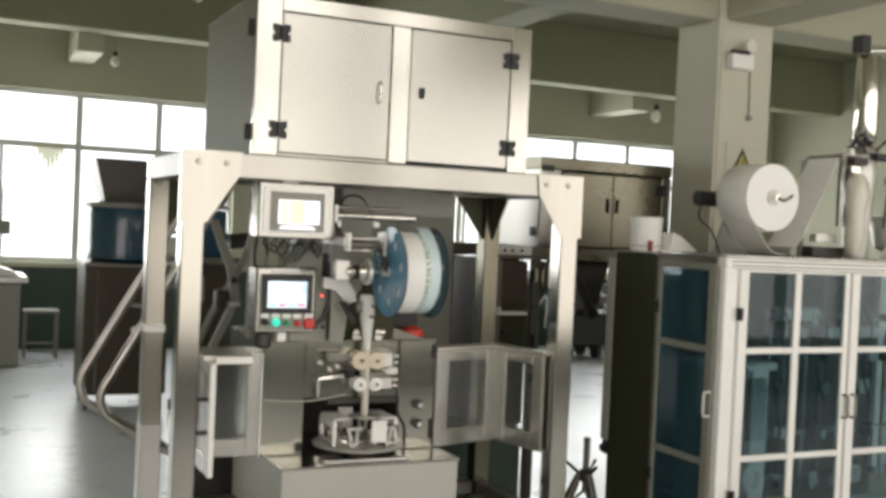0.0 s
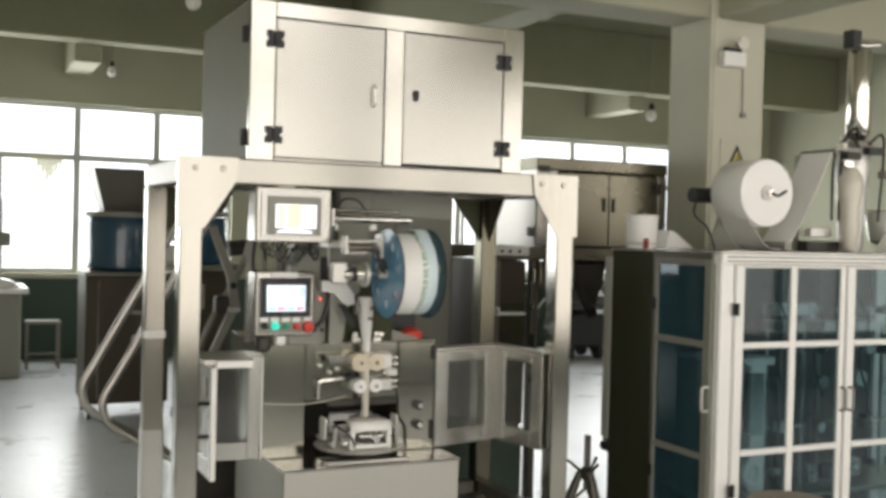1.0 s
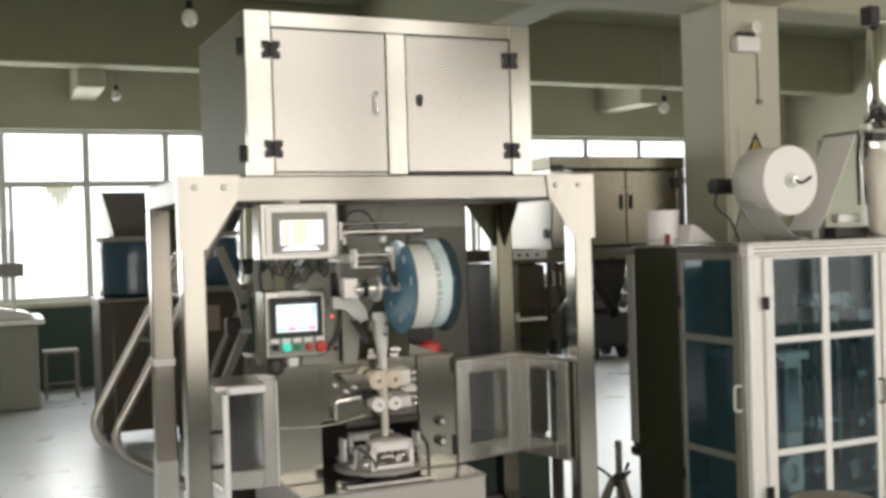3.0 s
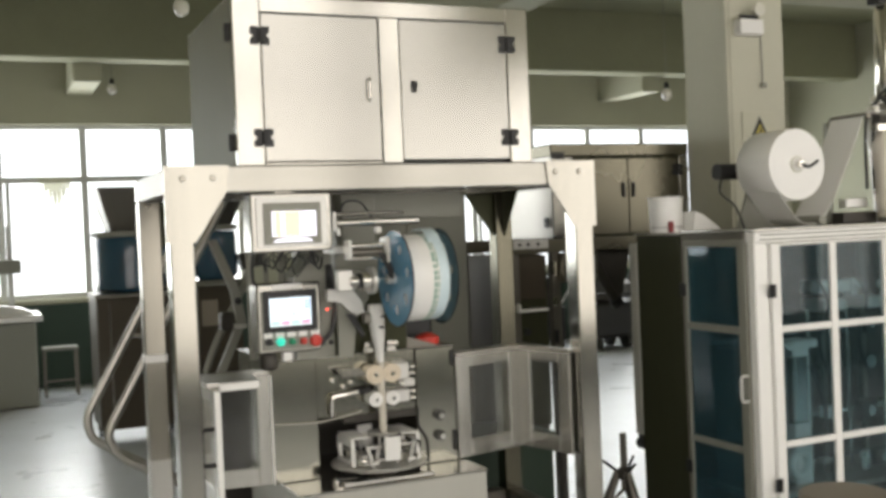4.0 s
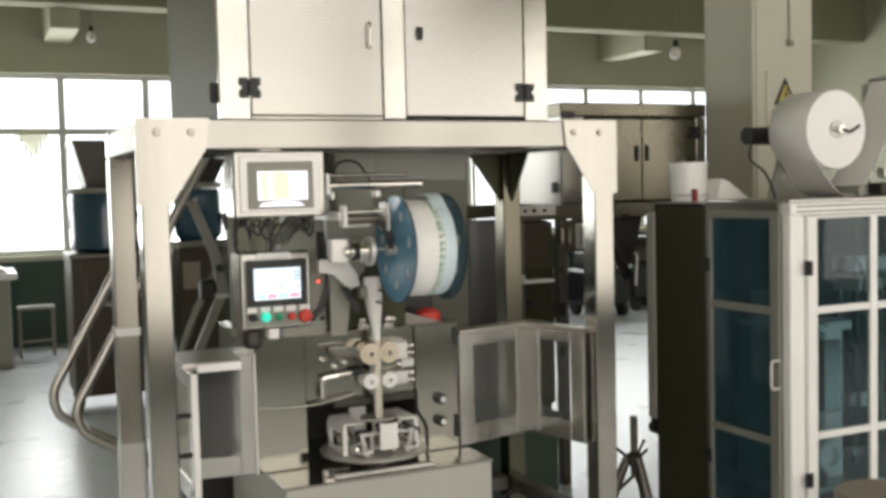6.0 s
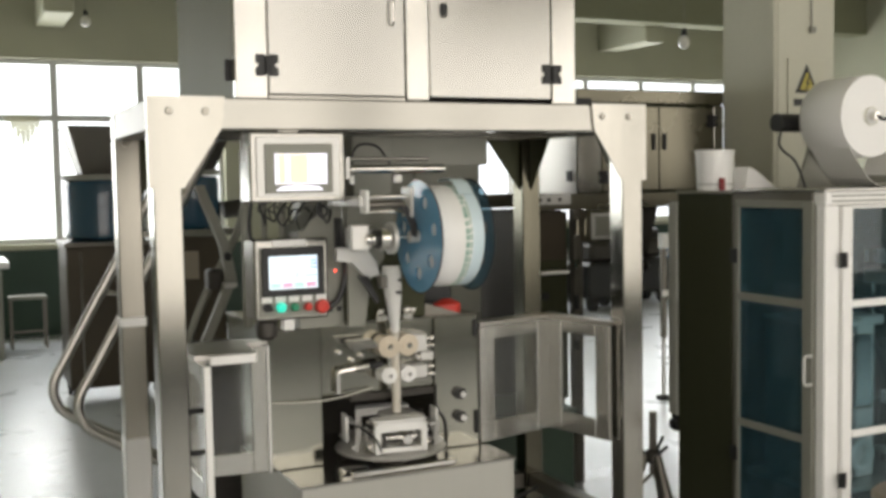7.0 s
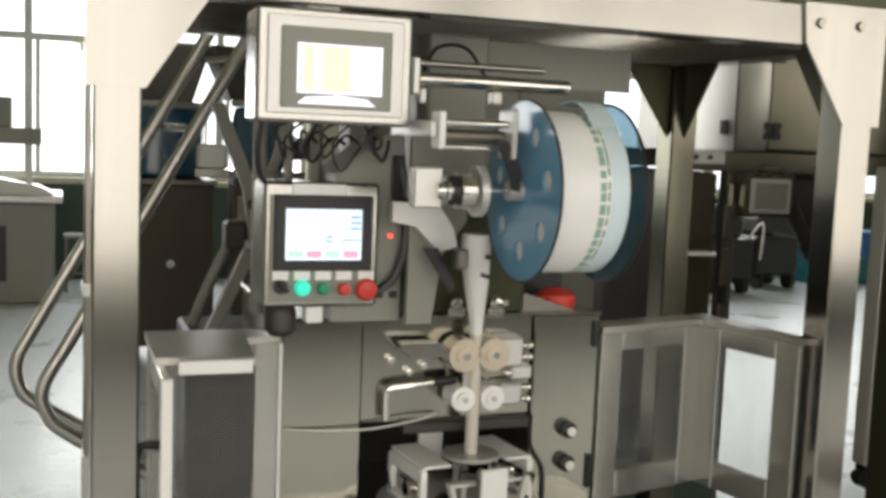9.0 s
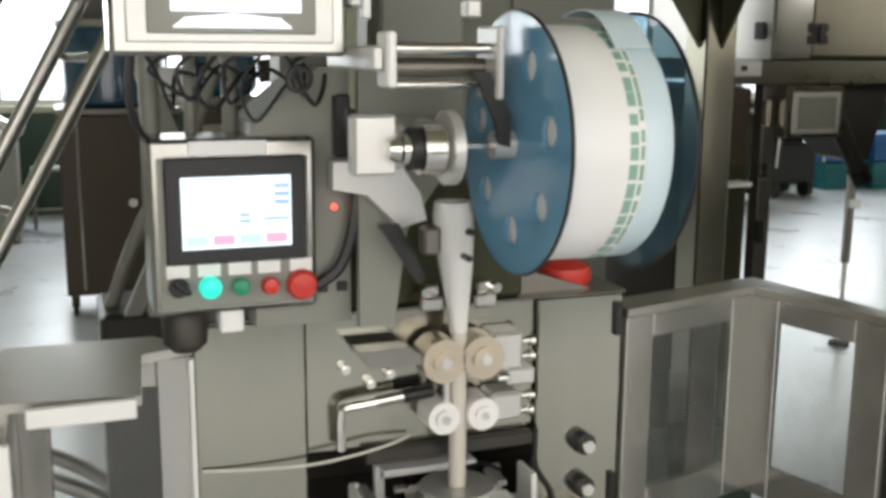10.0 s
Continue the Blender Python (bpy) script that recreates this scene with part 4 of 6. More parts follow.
for k in range(4):
    gripper(k)
for k in range(4):
    q = Matrix.Translation((TX, TY, TZ)) @ Matrix.Rotation(radians(90 * k + 45), 4, "Z") @ Matrix.Diagonal((1.32, 1.32, 1.12, 1))
    g = obox(B(), q @ pose(0, -0.085, 0.028), 0.03, 0.05, 0.03, 0.004)
    cyl(g, q @ Vector((0, -0.12, 0.03)), q @ Vector((0, -0.06, 0.03)), 0.009, n=12)
    part("cam_follower", g, CHROME, turntable)
part("turntable_base", lathe(B(), [(0.0001, -0.03), (0.06, -0.03), (0.062, -0.02), (0.06, -0.0305), (0.075, -0.034), (0.0001, -0.034)], Matrix.Translation((TX, TY, TZ)), 28), DARKSTEEL, pm)

# ---- film reel ----
RX, RY, RZ, RR = 1.489, 3.62, 1.326, 0.168
reel = thing("film_reel", RX, RY, RZ, "reel of white printed film between blue flanges, on a steel spindle", "film reel")


def flange(x):
    f = B()
    m = Matrix.Translation((x, RY, RZ)) @ Matrix.Rotation(radians(90), 4, "Y")
    # disc with a ring of round holes, cut out of angular strips
    n, holes = 96, 7
    bmesh.ops.create_circle(f, cap_ends=False, segments=n, radius=RR, matrix=m)
    for k in range(holes):
        a = 6.2832 * k / holes
        bmesh.ops.create_circle(f, cap_ends=False, segments=20, radius=0.019, matrix=m @ Matrix.Translation((0.112 * math.cos(a), 0.112 * math.sin(a), 0)))
    bmesh.ops.triangle_fill(f, edges=f.edges[:], use_beauty=True)
    r = bmesh.ops.extrude_face_region(f, geom=f.faces[:])
    bmesh.ops.translate(f, verts=[v for v in r["geom"] if isinstance(v, bmesh.types.BMVert)], vec=(0.005, 0, 0))
    return f


for x in (RX, RX + 0.168):
    fl_ = part("flange", flange(x), REELBLUE if x < RX + 0.1 else FLANGECLEAR, reel, "blue translucent flange with round holes")
    rim = B()
    ring = [(x + 0.0025, RY + RR * math.cos(6.2832 * k / 64), RZ + RR * math.sin(6.2832 * k / 64)) for k in range(65)]
    tube(rim, ring, 0.0028, 6, False)
    part("rim", rim, BLACK, fl_, "dark rim line", True)
    part("flange_hub", cyl(B(), (x - 0.028, RY, RZ), (x + 0.012, RY, RZ), 0.018), ALU, fl_, soft=True)
wl = Matrix.Translation((RX + 0.008, RY, RZ)) @ Matrix.Rotation(radians(90), 4, "Y")
part("film_roll", lathe(B(), [(0.03, 0), (0.150, 0), (0.152, 0.003), (0.152, 0.101), (0.03, 0.101)], wl, 72), FILMWHITE, reel, "white film wound in a thick roll", True)
part("film_edge_band", lathe(B(), [(0.03, 0.1015), (0.152, 0.1015), (0.152, 0.136), (0.150, 0.139), (0.03, 0.139)], wl, 72), FILMPALE, reel, "pale blue band along the film edge", True)
random.seed(3)
for k in range(44):
    a = 6.2832 * k / 44
    g = B()
    for j, (off, w) in enumerate(((-0.004, 0.011), (0.0075, 0.005))):
        b_ = a + random.uniform(-0.25, 0.25) * 0.10
        m = Matrix.Translation((RX + 0.096 + off, RY, RZ)) @ Matrix.Rotation(b_, 4, "X")
        obox(g, m @ pose(0, 0, 0.1521), w, random.uniform(0.013, 0.019), 0.001, 0)
    part("print_mark", g, FILMGREEN, reel, "green printed pattern")
part("spindle", cyl(B(), (1.4095, RY, RZ), (RX + 0.225, RY, RZ), 0.006), CHROME, reel, soft=True)
for x, z in ((RX + 0.20, 0.0), (RX + 0.20, -0.05)):
    part("stop_pin", cyl(B(), (x - 0.026, RY, RZ + z), (x + 0.02, RY, RZ + z), 0.004, n=10), CHROME, reel, soft=True)
tail = thing("film_tail", RX + 0.11, RY, RZ + RR, "pale blue loose film end over the reel", "film")
part("film_sheet", ribbon(B(), [(RX + 0.115, RY - 0.10, RZ + 0.125), (RX + 0.118, RY - 0.05, RZ + 0.160), (RX + 0.12, RY + 0.0, RZ + 0.172), (RX + 0.12, RY + 0.06, RZ + 0.165)], (0.05, 0, 0)), FILMPALE, tail)

# ---- glazed machine enclosure ----
EX0, EX1, EY0, EYM, EY1, EZ = 2.928, 4.36, 3.432, 3.902, 4.233, 1.443


def glazed_enclosure():
    t = thing("glazed_machine", 3.6, 3.8, 0, "packaging machine inside an aluminium enclosure with tinted glazed doors", "packaging machine")
    for x, y in ((EX0, EY0), (EX1 - 0.07, EY0), (EX1 - 0.07, EYM - 0.05)):
        part("corner_post", box(B(), x, x + 0.07, y, y + 0.043, 0.06, EZ - 0.0595, 0.005), WHITEPAINT, t)
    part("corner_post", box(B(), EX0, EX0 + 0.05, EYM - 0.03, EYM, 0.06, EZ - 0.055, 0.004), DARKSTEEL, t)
    part("top_rail", box(B(), EX0, EX1, EY0 - 0.002, EY0 + 0.055, EZ - 0.059, EZ - 0.012, 0.005), WHITEPAINT, t)
    for zz in (EZ - 0.048, EZ - 0.03):
        part("rail_groove", box(B(), EX0 + 0.03, EX1, EY0 - 0.0035, EY0 - 0.002, zz, zz + 0.006, 0), GREY, t)
    part("roof", box(B(), EX0 - 0.004, EX1, EY0 - 0.006, EYM, EZ - 0.012, EZ, 0.003), PANEL, t)
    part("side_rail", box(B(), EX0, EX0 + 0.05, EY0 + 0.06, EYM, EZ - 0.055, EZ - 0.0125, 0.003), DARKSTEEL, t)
    part("bottom_rail", box(B(), EX0, EX1, EY0, EY0 + 0.05, 0.06, 0.13, 0.004), ALU, t)
    # doors on the front
    for a in (3.001, 3.64):
        w = 0.625
        d = B()
        box(d, a, a + 0.048, EY0 - 0.012, EY0 + 0.012, 0.14, 1.382, 0.004)
        box(d, a + w - 0.03, a + w, EY0 - 0.012, EY0 + 0.012, 0.14, 1.382, 0.004)
        box(d, a + 0.048, a + w - 0.03, EY0 - 0.012, EY0 + 0.012, 1.371, 1.382, 0.003)
        box(d, a + 0.048, a + w - 0.03, EY0 - 0.012, EY0 + 0.012, 0.14, 0.18, 0.003)
        door = part("glazed_door", d, WHITEPAINT, t, "white framed door with six tinted panes")
        mx = a + 0.048 + (w - 0.078) / 2
        part("vertical_bar", box(B(), mx - 0.018, mx + 0.018, EY0 - 0.013, EY0 + 0.008, 0.18, 1.371, 0.003), WHITEPAINT, door)
        for zz in (1.027, 0.568):
            for u0, u1 in ((a + 0.048, mx - 0.018), (mx + 0.018, a + w - 0.03)):
                part("cross_bar", box(B(), u0, u1, EY0 - 0.0125, EY0 + 0.008, zz, zz + 0.026, 0.003), WHITEPAINT, door)
        for z0, z1 in ((0.18, 0.568), (0.594, 1.027), (1.053, 1.371)):
            for u0, u1 in ((a + 0.048, mx - 0.018), (mx + 0.018, a + w - 0.03)):
                part("pane", box(B(), u0, u1, EY0 - 0.003, EY0 + 0.001, z0, z1, 0), BLUEGLASS, door, "blue-grey tinted pane")
        hx = a - 0.001 if a < 3.5 else a + w - 0.004
        for zz in (0.425, 1.195):
            hb = box(B(), hx - 0.018, hx + 0.018, EY0 - 0.02, EY0 - 0.012, zz - 0.026, zz + 0.026, 0.003)
            cyl(hb, (hx, EY0 - 0.022, zz - 0.026), (hx, EY0 - 0.022, zz + 0.026), 0.007, n=10)
            part("hinge", hb, BLACK, door, "black hinge")
        kx = a + w - 0.014 if a < 3.5 else a + 0.02
        h = tube(B(), [(kx, EY0 - 0.012, 0.84), (kx, EY0 - 0.04, 0.835), (kx, EY0 - 0.042, 0.79), (kx, EY0 - 0.04, 0.745), (kx, EY0 - 0.012, 0.74)], 0.006)
        part("handle", h, GREY, door, "grey bow handle", True)
    # glazed door on the end
    door = None
    ya, yb, yc, yd = EY0 + 0.045, EY0 + 0.094, EYM - 0.05, EYM - 0.031
    for y0, y1, z0, z1 in ((ya, yb, 0.14, 1.40), (yc, yd, 0.14, 1.40), (yb, yc, 1.373, 1.40), (yb, yc, 1.022, 1.052), (yb, yc, 0.542, 0.57), (yb, yc, 0.14, 0.18)):
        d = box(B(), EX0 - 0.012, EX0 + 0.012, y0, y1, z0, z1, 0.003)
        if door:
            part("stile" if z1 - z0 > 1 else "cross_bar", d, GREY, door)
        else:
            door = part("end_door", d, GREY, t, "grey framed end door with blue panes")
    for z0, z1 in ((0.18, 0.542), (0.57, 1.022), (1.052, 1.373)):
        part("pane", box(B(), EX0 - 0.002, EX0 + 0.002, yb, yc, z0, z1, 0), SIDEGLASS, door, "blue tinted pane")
    h = tube(B(), [(EX0 - 0.012, 3.477, 0.86), (EX0 - 0.045, 3.477, 0.857), (EX0 - 0.048, 3.477, 0.81), (EX0 - 0.045, 3.477, 0.763), (EX0 - 0.012, 3.477, 0.76)], 0.006)
    part("handle", h, ALU, door, "bright bow handle", True)
    for zz in (0.43, 1.19):
        part("hinge", box(B(), EX0 - 0.02, EX0 - 0.012, EYM - 0.05, EYM - 0.008, zz - 0.028, zz + 0.028, 0.003), BLACK, door, "black hinge")
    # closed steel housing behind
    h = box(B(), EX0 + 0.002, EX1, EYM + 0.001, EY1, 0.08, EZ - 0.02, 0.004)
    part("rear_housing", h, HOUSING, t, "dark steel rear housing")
    part("housing_roof", box(B(), EX0 - 0.004, EX1, EYM + 0.001, EY1 + 0.005, EZ - 0.0195, EZ - 0.008, 0.003), SATIN, t)
    for x in (EX0 + 0.06, EX1 - 0.06):
        for y in (EY0 + 0.06, EY1 - 0.06):
            f = cyl(B(), (x, y, 0), (x, y, 0.015), 0.035)
            cyl(f, (x, y, 0.015), (x, y, 0.08), 0.012)
            part("foot", f, RUBBER, t, "black levelling foot")
    d = part("rear_duct", box(B(), EX0 + 0.002, EX0 + 0.09, EY1 + 0.006, EY1 + 0.065, 0.50, 1.39, 0.004), SIDESHEET, t, "pale upright duct")
    k = box(B(), EX0 + 0.01, EX0 + 0.07, EY1 + 0.01, EY1 + 0.06, 0.43, 0.4995, 0.006)
    cyl(k, (EX0 - 0.004, EY1 + 0.035, 0.46), (EX0 + 0.01, EY1 + 0.035, 0.46), 0.022, n=16)
    part("duct_end", k, BLACK, d, "black end fitting")
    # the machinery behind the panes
    # back panel coloured near black for the dim interior
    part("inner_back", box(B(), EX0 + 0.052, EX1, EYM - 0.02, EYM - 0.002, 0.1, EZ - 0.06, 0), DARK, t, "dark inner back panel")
    part("inner_floor", box(B(), EX0 + 0.06, EX1 - 0.06, EY0 + 0.06, EYM, 0.34, 0.36, 0), SATIN, t)
    m = box(B(), 3.24, 3.33, 3.58, 3.68, 0.36, 0.96, 0.006)
    box(m, 3.20, 3.37, 3.57, 3.69, 0.93, 0.965, 0.005)
    part("sealing_head", m, WHITEPAINT, t, "white sealing head")
    m = box(B(), 3.22, 3.30, 3.56, 3.60, 0.62, 0.90, 0.004)
    part("jaw", m, CHROME, t)
    part("cross_shaft", cyl(B(), (3.10, 3.66, 1.0), (4.2, 3.66, 1.0), 0.018), CHROME, t, soft=True)
    part("cross_shaft", cyl(B(), (3.40, 3.70, 0.62), (4.2, 3.70, 0.62), 0.014), CHROME, t, soft=True)
    for x in (3.52, 3.75, 3.98):
        part("column_rod", cyl(B(), (x, 3.70, 0.36), (x, 3.70, 1.36), 0.014), DARKSTEEL, t, soft=True)
        part("actuator", box(B(), x - 0.08, x + 0.05, 3.6, 3.74, 1.07, 1.12, 0.006), ALU, t)
    part("feed_block", box(B(), 3.42, 3.62, 3.60, 3.72, 1.15, 1.20, 0.006), WHITEPAINT, t)
    r = B()
    tube(r, [(3.24 + 0.045 * math.cos(6.2832 * k / 24), 3.56, 0.45 + 0.05 * math.sin(6.2832 * k / 24)) for k in range(25)], 0.017, 8, False)
    part("film_core", r, WHITEPAINT, t, "white cardboard ring", True)
    c = tube(B(), [(3.31, 3.56, 0.86), (3.34, 3.54, 0.76), (3.36, 3.53, 0.66), (3.33, 3.53, 0.57), (3.28, 3.54, 0.55)], 0.009, 6)
    part("hose", c, CABLE, t, "dark hose", True)
    # valves, guides and brackets along the shafts
    random.seed(11)
    for z, mats in ((1.17, (ALU, DARKSTEEL, WHITEPAINT)), (1.00, (CHROME, ALU, BLACK)), (0.84, (DARKSTEEL, CHROME, ALU)), (0.64, (CHROME, DARK, WHITEPAINT)), (0.43, (ALU, DARK, CHROME))):
        x = 3.42
        while x < 4.2:
            w, h = random.uniform(0.025, 0.10), random.uniform(0.02, 0.09)
            y = random.uniform(3.53, 3.66)
            m = random.choice(mats)
            if random.random() < 0.35:
                part("guide_pulley", cyl(B(), (x + w / 2, y, z), (x + w / 2, y + 0.035, z), random.uniform(0.018, 0.04), n=18), m, t, soft=True)
            else:
                g = box(B(), x, x + w, y, y + 0.05, z - h / 2, z + h / 2, 0.004)
                part("bracket_block", g, m, t)
                part("bracket_pin", cyl(B(), (x + w / 2, y - 0.012, z), (x + w / 2, y, z), min(w, h) * 0.25, n=12), CHROME, t, soft=True)
            x += w + random.uniform(0.03, 0.12)
    for x in (3.36, 3.58, 3.86, 4.08):
        part("guide_rod", cyl(B(), (x, 3.62, 0.37), (x, 3.62, random.uniform(0.9, 1.3)), 0.009, n=10), CHROME, t, soft=True)
        part("hose", tube(B(), [(x, 3.58, 1.25), (x + 0.05, 3.55, 1.12), (x - 0.02, 3.53, 0.95), (x + 0.06, 3.55, 0.78)], 0.006, 6), CABLE, t, "dark hose", True)
    part("inner_box", box(B(), 3.0, 3.12, 3.62, 3.80, 0.36, 0.95, 0.005), GREY, t)
    part("inner_shelf", box(B(), 2.99, 3.2, 3.52, 3.80, 0.955, 0.97, 0.003), ALU, t)


glazed_enclosure()


def film_roll_on_top():
    cx, cz, y0 = 3.28, 1.70, 3.56
    t = thing("film_roll", cx, y0 + 0.1, EZ, "large roll of white film on a stand over the glazed machine", "film roll")
    m = Matrix.Translation((cx, y0, cz)) @ Matrix.Rotation(radians(-90), 4, "X")
    part("roll", lathe(B(), [(0.03, 0), (0.148, 0), (0.150, 0.003), (0.150, 0.20), (0.148, 0.203), (0.03, 0.203)], m, 48), FILMWHITE, t, "wound white film", True)
    part("core", lathe(B(), [(0.03, -0.004), (0.034, -0.004), (0.034, 0.21), (0.03, 0.21)], m, 28), PAPER, t, "cardboard core", True)
    part("shaft", cyl(B(), (cx, y0 - 0.03, cz), (cx, y0 + 0.32, cz), 0.014), CHROME, t, soft=True)
    part("core_plug", cyl(B(), (cx, y0 - 0.0035, cz), (cx, y0 + 0.01, cz), 0.0295), ALU, t, soft=True)
    part("crank", tube(B(), [(cx, y0 - 0.03, cz), (cx + 0.03, y0 - 0.035, cz - 0.012), (cx + 0.075, y0 - 0.04, cz + 0.012)], 0.006), BLACK, t, "black locking lever", True)
    part("side_plate", prism(B(), [(cx - 0.13, EZ + 0.001), (cx + 0.09, EZ + 0.001), (cx + 0.03, cz + 0.03), (cx - 0.03, cz + 0.03)], Matrix.Translation((0, y0 + 0.235, 0)) @ XZ, 0.01), GREY, t)
    b = cyl(B(), (cx - 0.20, y0 + 0.27, cz - 0.01), (cx - 0.03, y0 + 0.27, cz - 0.01), 0.035, n=20)
    part("brake_motor", b, BLACK, t, "black motor", True)
    part("cable", tube(B(), [(cx - 0.17, y0 + 0.27, cz - 0.03), (cx - 0.2, y0 + 0.25, cz - 0.10), (cx - 0.14, y0 + 0.23, cz - 0.16), (cx - 0.10, y0 + 0.22, EZ)], 0.005, 6), CABLE, t, "black cable", True)
    part("film_web", ribbon(B(), [(cx - 0.10, y0 + 0.1, cz - 0.115), (cx + 0.02, y0 + 0.1, EZ + 0.015), (cx + 0.14, y0 + 0.1, EZ + 0.03), (cx + 0.25, y0 + 0.1, cz - 0.06), (cx + 0.35, y0 + 0.1, cz + 0.13), (cx + 0.40, y0 + 0.1, cz + 0.215), (cx + 0.50, y0 + 0.1, cz + 0.228)], (0, 0.19, 0)), FILMWHITE, t, "white film web running up to the filler")
    part("guide_roller", cyl(B(), (cx + 0.12, y0 - 0.01, EZ + 0.022), (cx + 0.12, y0 + 0.21, EZ + 0.022), 0.02), GREY, t, soft=True)
    part("guide_roller", cyl(B(), (cx + 0.40, y0 - 0.01, cz + 0.205), (cx + 0.40, y0 + 0.21, cz + 0.205), 0.014), DARKSTEEL, t, soft=True)
    p = box(B(), cx + 0.39, cx + 0.41, y0 + 0.22, y0 + 0.25, EZ + 0.001, cz + 0.2, 0.003)
    part("web_post", p, GREY, t)


film_roll_on_top()


def powder_filler():
    x, y = 3.985, 3.72
    t = thing("powder_filler", x, y, EZ, "polished steel filling cylinder with hoses above the glazed machine", "filling machine")
    part("stand_pipe", lathe(B(), [(0.05, 0.001), (0.055, 0.02), (0.06, 0.10), (0.07, 0.30), (0.085, 0.42), (0.06, 0.50)], Matrix.Translation((x - 0.03, y, EZ)), 24), ALU, t, "pale dust sleeve", True)
    part("cylinder", lathe(B(), [(0.035, 0.54), (0.054, 0.575), (0.057, 0.58), (0.057, 0.735), (0.061, 0.737), (0.061, 0.75), (0.057, 0.752), (0.057, 0.97), (0.05, 0.98), (0.0001, 0.98)], Matrix.Translation((x, y, EZ)), 28), CHROME, t, soft=True)
    part("valve", box(B(), x - 0.05, x + 0.05, y - 0.05, y + 0.05, EZ + 0.50, EZ + 0.54, 0.006), DARKSTEEL, t)
    part("black_cap", box(B(), x - 0.09, x - 0.03, y - 0.04, y + 0.03, EZ + 0.985, EZ + 1.07, 0.006), BLACK, t, "black cap")
    part("top_rod", cyl(B(), (x - 0.03, y, EZ + 1.0), (x + 0.12, y, EZ + 1.02), 0.014), CHROME, t, soft=True)
    for k, (dx, dz) in enumerate(((-0.10, 0.54), (-0.13, 0.50), (0.07, 0.52))):
        part("hose", tube(B(), [(x + dx * 0.3, y - 0.05, EZ + dz), (x + dx, y - 0.08, EZ + dz + 0.05), (x + dx * 1.6, y - 0.06, EZ + dz - 0.05), (x + dx * 1.5, y - 0.04, EZ + 0.15)], 0.007, 6), CABLE, t, "dark hose", True)
    part("dust_bag", lathe(B(), [(0.035, 0.02), (0.05, 0.10), (0.047, 0.22), (0.062, 0.30), (0.055, 0.36), (0.03, 0.40)], Matrix.Translation((x - 0.115, y - 0.07, EZ)), 14), FILMCLEAR, t, "crumpled pale dust sleeve", True)
    for k, (dx, dz, w) in enumerate(((-0.13, 0.44, 0.09), (-0.16, 0.40, 0.05), (0.02, 0.47, 0.10), (0.10, 0.36, 0.06), (-0.19, 0.48, 0.03))):
        part("clamp", box(B(), x + dx - w / 2, x + dx + w / 2, y - 0.11, y - 0.06, EZ + dz, EZ + dz + 0.035, 0.004), (DARK, CHROME, BLACK, DARKSTEEL, BULB)[k], t)
    part("cross_arm", box(B(), x - 0.12, x + 0.12, y + 0.02, y + 0.05, EZ + 0.475, EZ + 0.50, 0.004), DARK, t)
    part("low_bracket", box(B(), x - 0.30, x - 0.17, y - 0.02, y + 0.03, EZ + 0.07, EZ + 0.11, 0.004), ALU, t)
    part("low_bracket", box(B(), x - 0.32, x - 0.12, y - 0.02, y + 0.05, EZ + 0.001, EZ + 0.05, 0.004), DARK, t)
    part("white_hopper", prism(B(), [(x + 0.06, EZ + 0.001), (x + 0.30, EZ + 0.001), (x + 0.30, EZ + 0.20), (x + 0.17, EZ + 0.14)], Matrix.Translation((0, y - 0.06, 0)) @ XZ, 0.10), WHITEPAINT, t, "white sloping hopper")
    part("hopper_cone", lathe(B(), [(0.03, 0.02), (0.10, 0.06), (0.13, 0.20), (0.125, 0.21)], Matrix.Translation((x + 0.24, y, EZ)), 24), ALU, t, soft=True)
    part("small_lamp", ball(B(), (x - 0.11, y - 0.02, EZ + 0.55), 0.022, 12), BULB, t)


powder_filler()


def bucket():
    x, y = 2.945, 4.02
    z = EZ - 0.0078
    t = thing("white_bucket", x, y, z, "small white plastic bucket standing on the steel housing", "bucket")
    part("pail", lathe(B(), [(0.0001, 0.001), (0.068, 0.001), (0.07, 0.012), (0.075, 0.145), (0.078, 0.147), (0.078, 0.158), (0.07, 0.158), (0.066, 0.02), (0.0001, 0.02)], Matrix.Translation((x, y, z)), 32), WHITEPAINT, t, soft=True)
    part("ridge", lathe(B(), [(0.0715, 0.02), (0.074, 0.022), (0.074, 0.028), (0.0715, 0.03)], Matrix.Translation((x, y, z)), 32), ALU, t, soft=True)
    g = part("white_wedge", prism(B(), [(0.0, 0.0), (0.17, 0.0), (0.06, 0.075), (0.02, 0.09)], Matrix.Translation((x + 0.08, y + 0.02, z + 0.001)) @ XZ, 0.10), WHITEPAINT)
    c = part("red_clip", box(B(), x - 0.055, x - 0.03, y - 0.10, y - 0.085, z + 0.001, z + 0.05, 0.004), REDCLIP)
    tagged(c, "small dull red clip beside the white bucket", "clip")
    tagged(g, "white sloping plastic lid lying on the steel housing", "lid")


bucket()

# ---- column fittings ----


